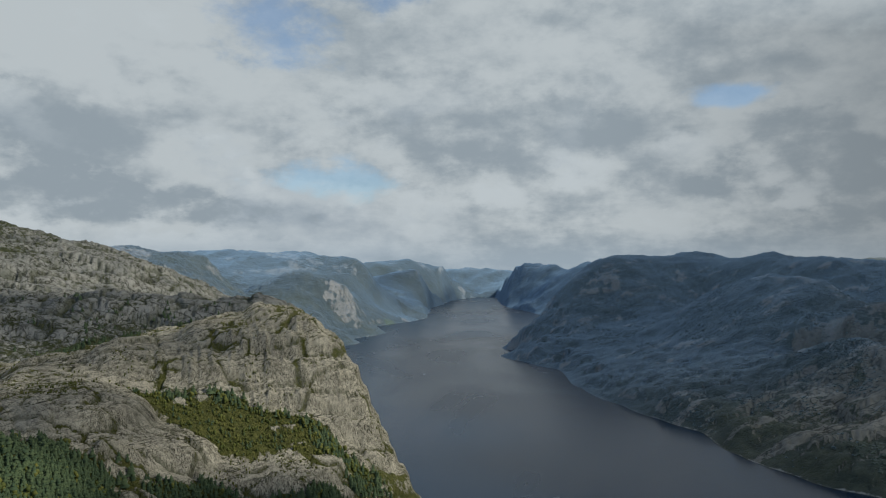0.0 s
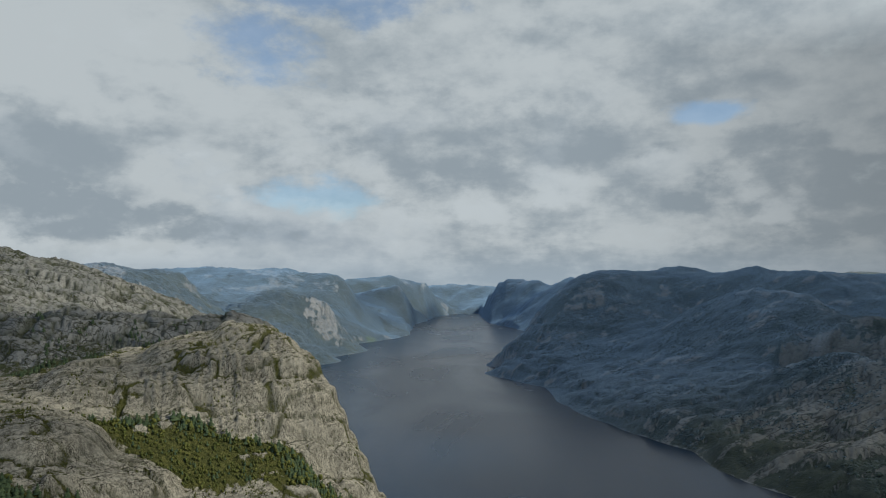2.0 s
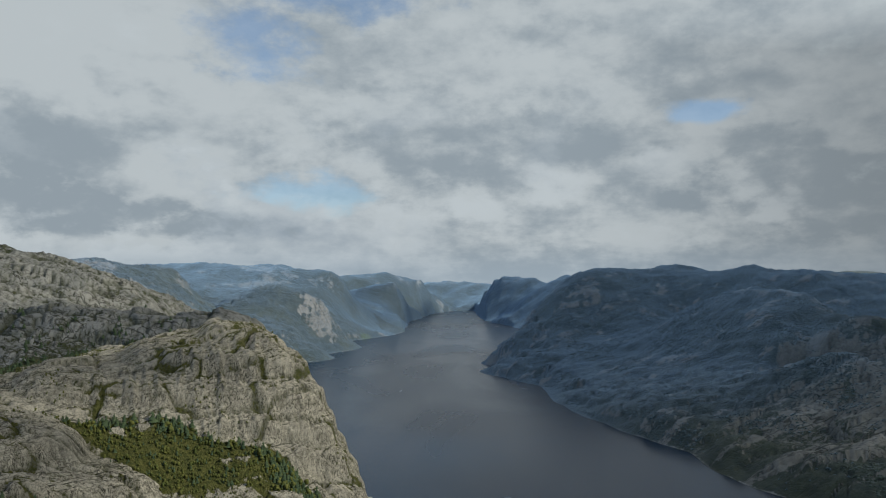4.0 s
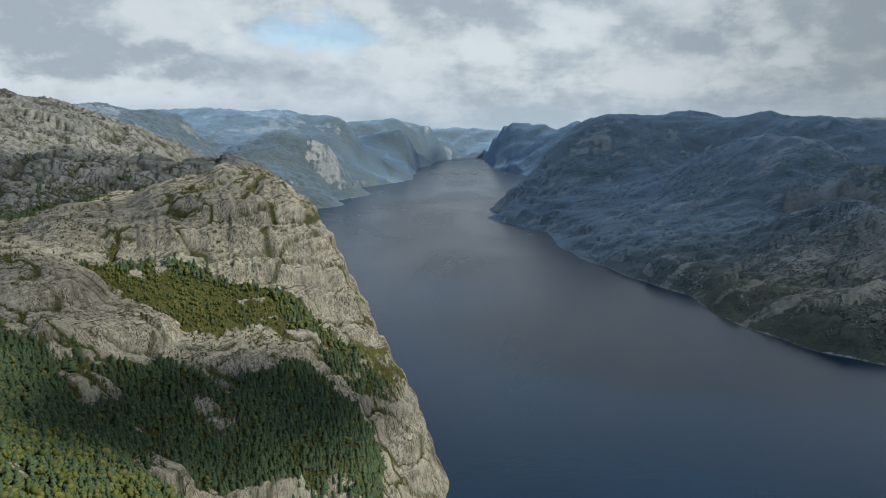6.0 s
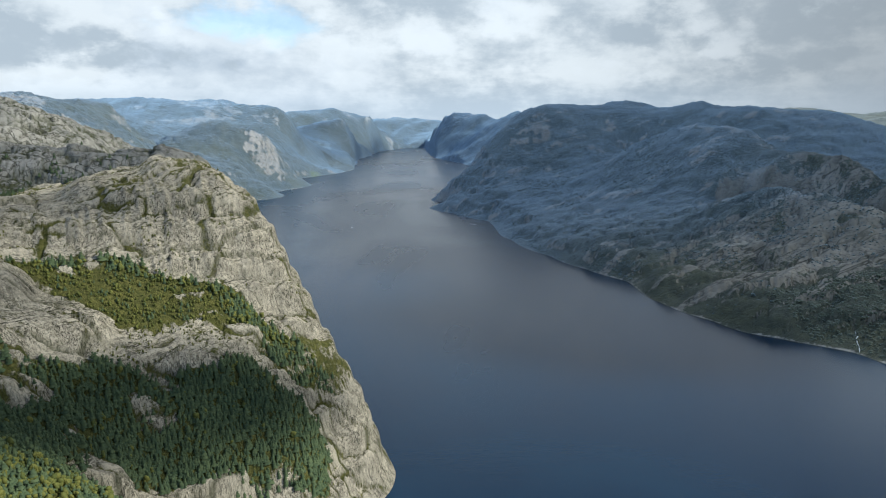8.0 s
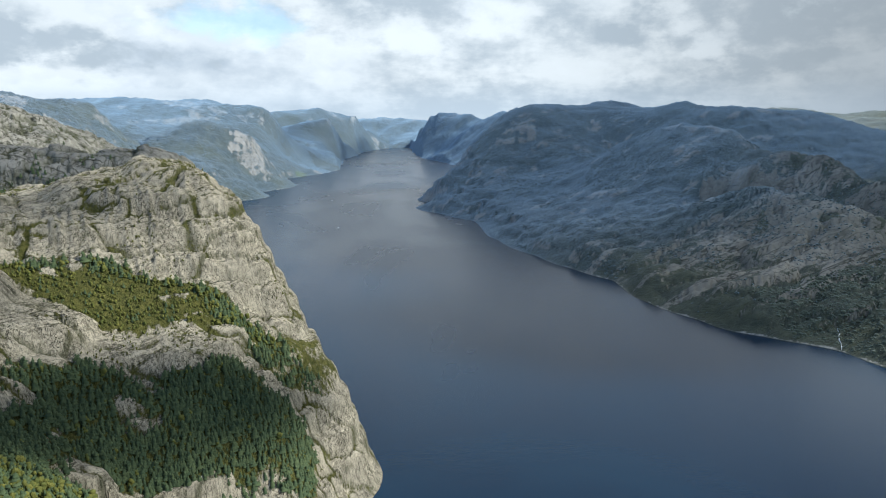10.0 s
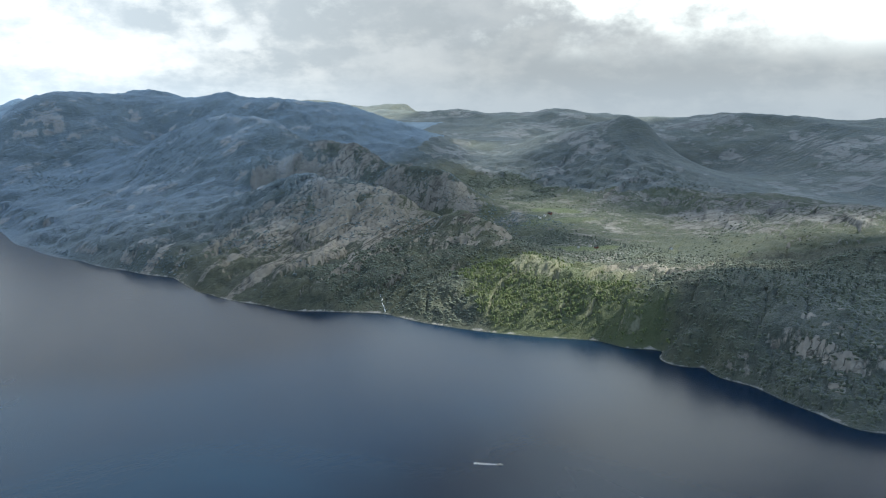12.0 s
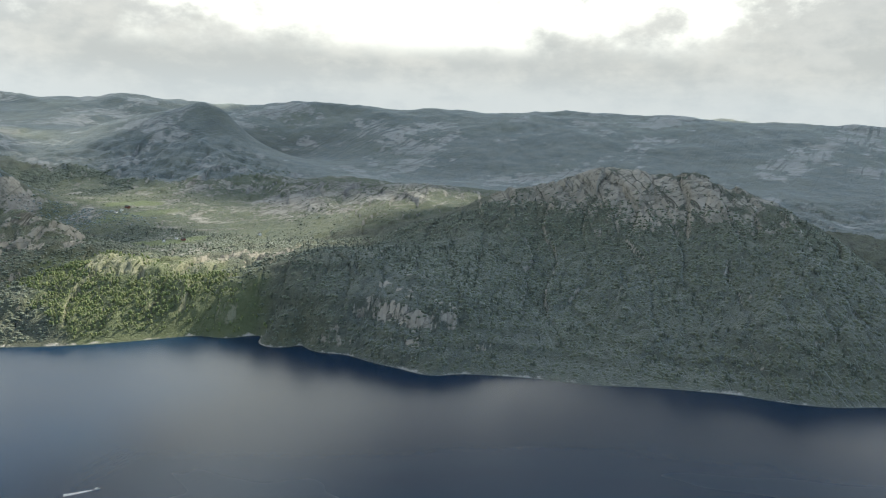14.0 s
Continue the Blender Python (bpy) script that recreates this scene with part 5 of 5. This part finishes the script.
def ribbon(name, pts, width, mat, label, category, lift, rough=0.0, kind="structure"):
    """A strip that follows the ground."""
    p = np.array(pts, float)
    t = np.linspace(0, 1, 60)
    s = np.linspace(0, 1, len(p))
    px, py = np.interp(t, s, p[:, 0]), np.interp(t, s, p[:, 1])
    px, py = px + rough * fractal(px * 0 + t * 40, py * 0, 4.0, 3, 0.6, 5), py + rough * fractal(px * 0 + t * 40, py * 0 + 9, 4.0, 3, 0.6, 6)
    dx, dy = np.gradient(px), np.gradient(py)
    n = np.hypot(dx, dy)
    w = width * (0.7 + 0.5 * fractal(t * 30, t * 0, 3.0, 2, 0.5, 8))
    verts, faces = [], []
    for k in (-1, 0, 1):
        vx, vy = px - dy / n * w * 0.5 * k, py + dx / n * w * 0.5 * k
        vz = np.maximum(ground_at(vx, vy)[0], 0.0) + lift * (1.0 if k == 0 else 0.3)
        verts += list(zip(vx, vy, vz))
    for k in range(2):
        for i in range(59):
            faces.append((k * 60 + i, k * 60 + i + 1, (k + 1) * 60 + i + 1, (k + 1) * 60 + i))
    ob = new(name, mesh_from(name, verts, faces, mat))
    return tagged(ob, label, category, kind=kind)


ribbon("waterfall", [(360, 505), (364, 512), (368, 520), (373, 527), (377, 535)], 0.85, FOAM, "white waterfall running down to the fjord", "waterfall", 0.6, 0.7)
ribbon("road", [(975, 700), (1010, 640), (1060, 560), (1100, 480)], 2.2, GRAVEL, "pale gravel road along the valley", "road", 0.5, 6.0)


def motor_boat(x, y, turn):
    root = new("motor_boat", None)
    bm = bmesh.new()
    rings = []
    for u, half, low in ((-1.5, 0.42, -0.12), (-0.6, 0.50, -0.14), (0.4, 0.46, -0.12), (1.1, 0.28, -0.05), (1.6, 0.03, 0.12)):
        rings.append([bm.verts.new(p) for p in ((u, -half, 0.36), (u, -half * 0.7, low), (u, half * 0.7, low), (u, half, 0.36))])
    for a, b in zip(rings, rings[1:]):
        for i in range(3):
            bm.faces.new((a[i], a[i + 1], b[i + 1], b[i]))
    bm.faces.new(rings[0])
    part("hull", bm, HOUSE_WHITE, root)
    bm = bmesh.new()
    for a, b in zip(((-1.45, 0.40), (-0.6, 0.47), (0.4, 0.43)), ((-0.6, 0.47), (0.4, 0.43), (1.4, 0.1))):
        bm.faces.new([bm.verts.new(p) for p in ((a[0], -a[1], 0.33), (b[0], -b[1], 0.33), (b[0], b[1], 0.33), (a[0], a[1], 0.33))])
    part("deck", bm, GRAVEL, root)
    bm = bmesh.new()
    box(bm, -0.5, -0.32, 0.33, 0.5, 0.32, 0.78)
    part("cabin", bm, HOUSE_WHITE, root)
    bm = bmesh.new()
    box(bm, 0.49, -0.28, 0.5, 0.53, 0.28, 0.72)
    part("windscreen", bm, GLASS, root)
    bm = bmesh.new()
    box(bm, -1.7, -0.12, -0.1, -1.5, 0.12, 0.5)
    part("outboard_motor", bm, ROOF, root)
    root.matrix_basis = pose(x, y, 0.02, 0, 0, turn)
    return tagged(root, "small white motor boat trailing foam on the water", "boat")


BOAT = (241.5, 256.5)
motor_boat(*BOAT, -49)
hd = radians(-49)
verts, faces = [], []
for i in range(40):
    u = i / 39
    d = 1.2 + 12 * u
    for s in (-1, -0.4, 0.4, 1):
        w = (0.45 + 1.0 * u) * s * (0.8 + 0.3 * math.sin(i * 1.7 + s))
        verts.append((BOAT[0] - d * math.cos(hd) - w * math.sin(hd), BOAT[1] - d * math.sin(hd) + w * math.cos(hd), 0.03 + 0.05 * (1 - u)))
    if i:
        for k in range(3):
            if (i * 7 + k * 5) % 9 > 6 * u - 1:
                faces.append(((i - 1) * 4 + k, i * 4 + k, i * 4 + k + 1, (i - 1) * 4 + k + 1))
wake = tagged(new("wake", mesh_from("wake", verts, faces, FOAM)), "white foam wake behind the motor boat", "wake", kind="structure")
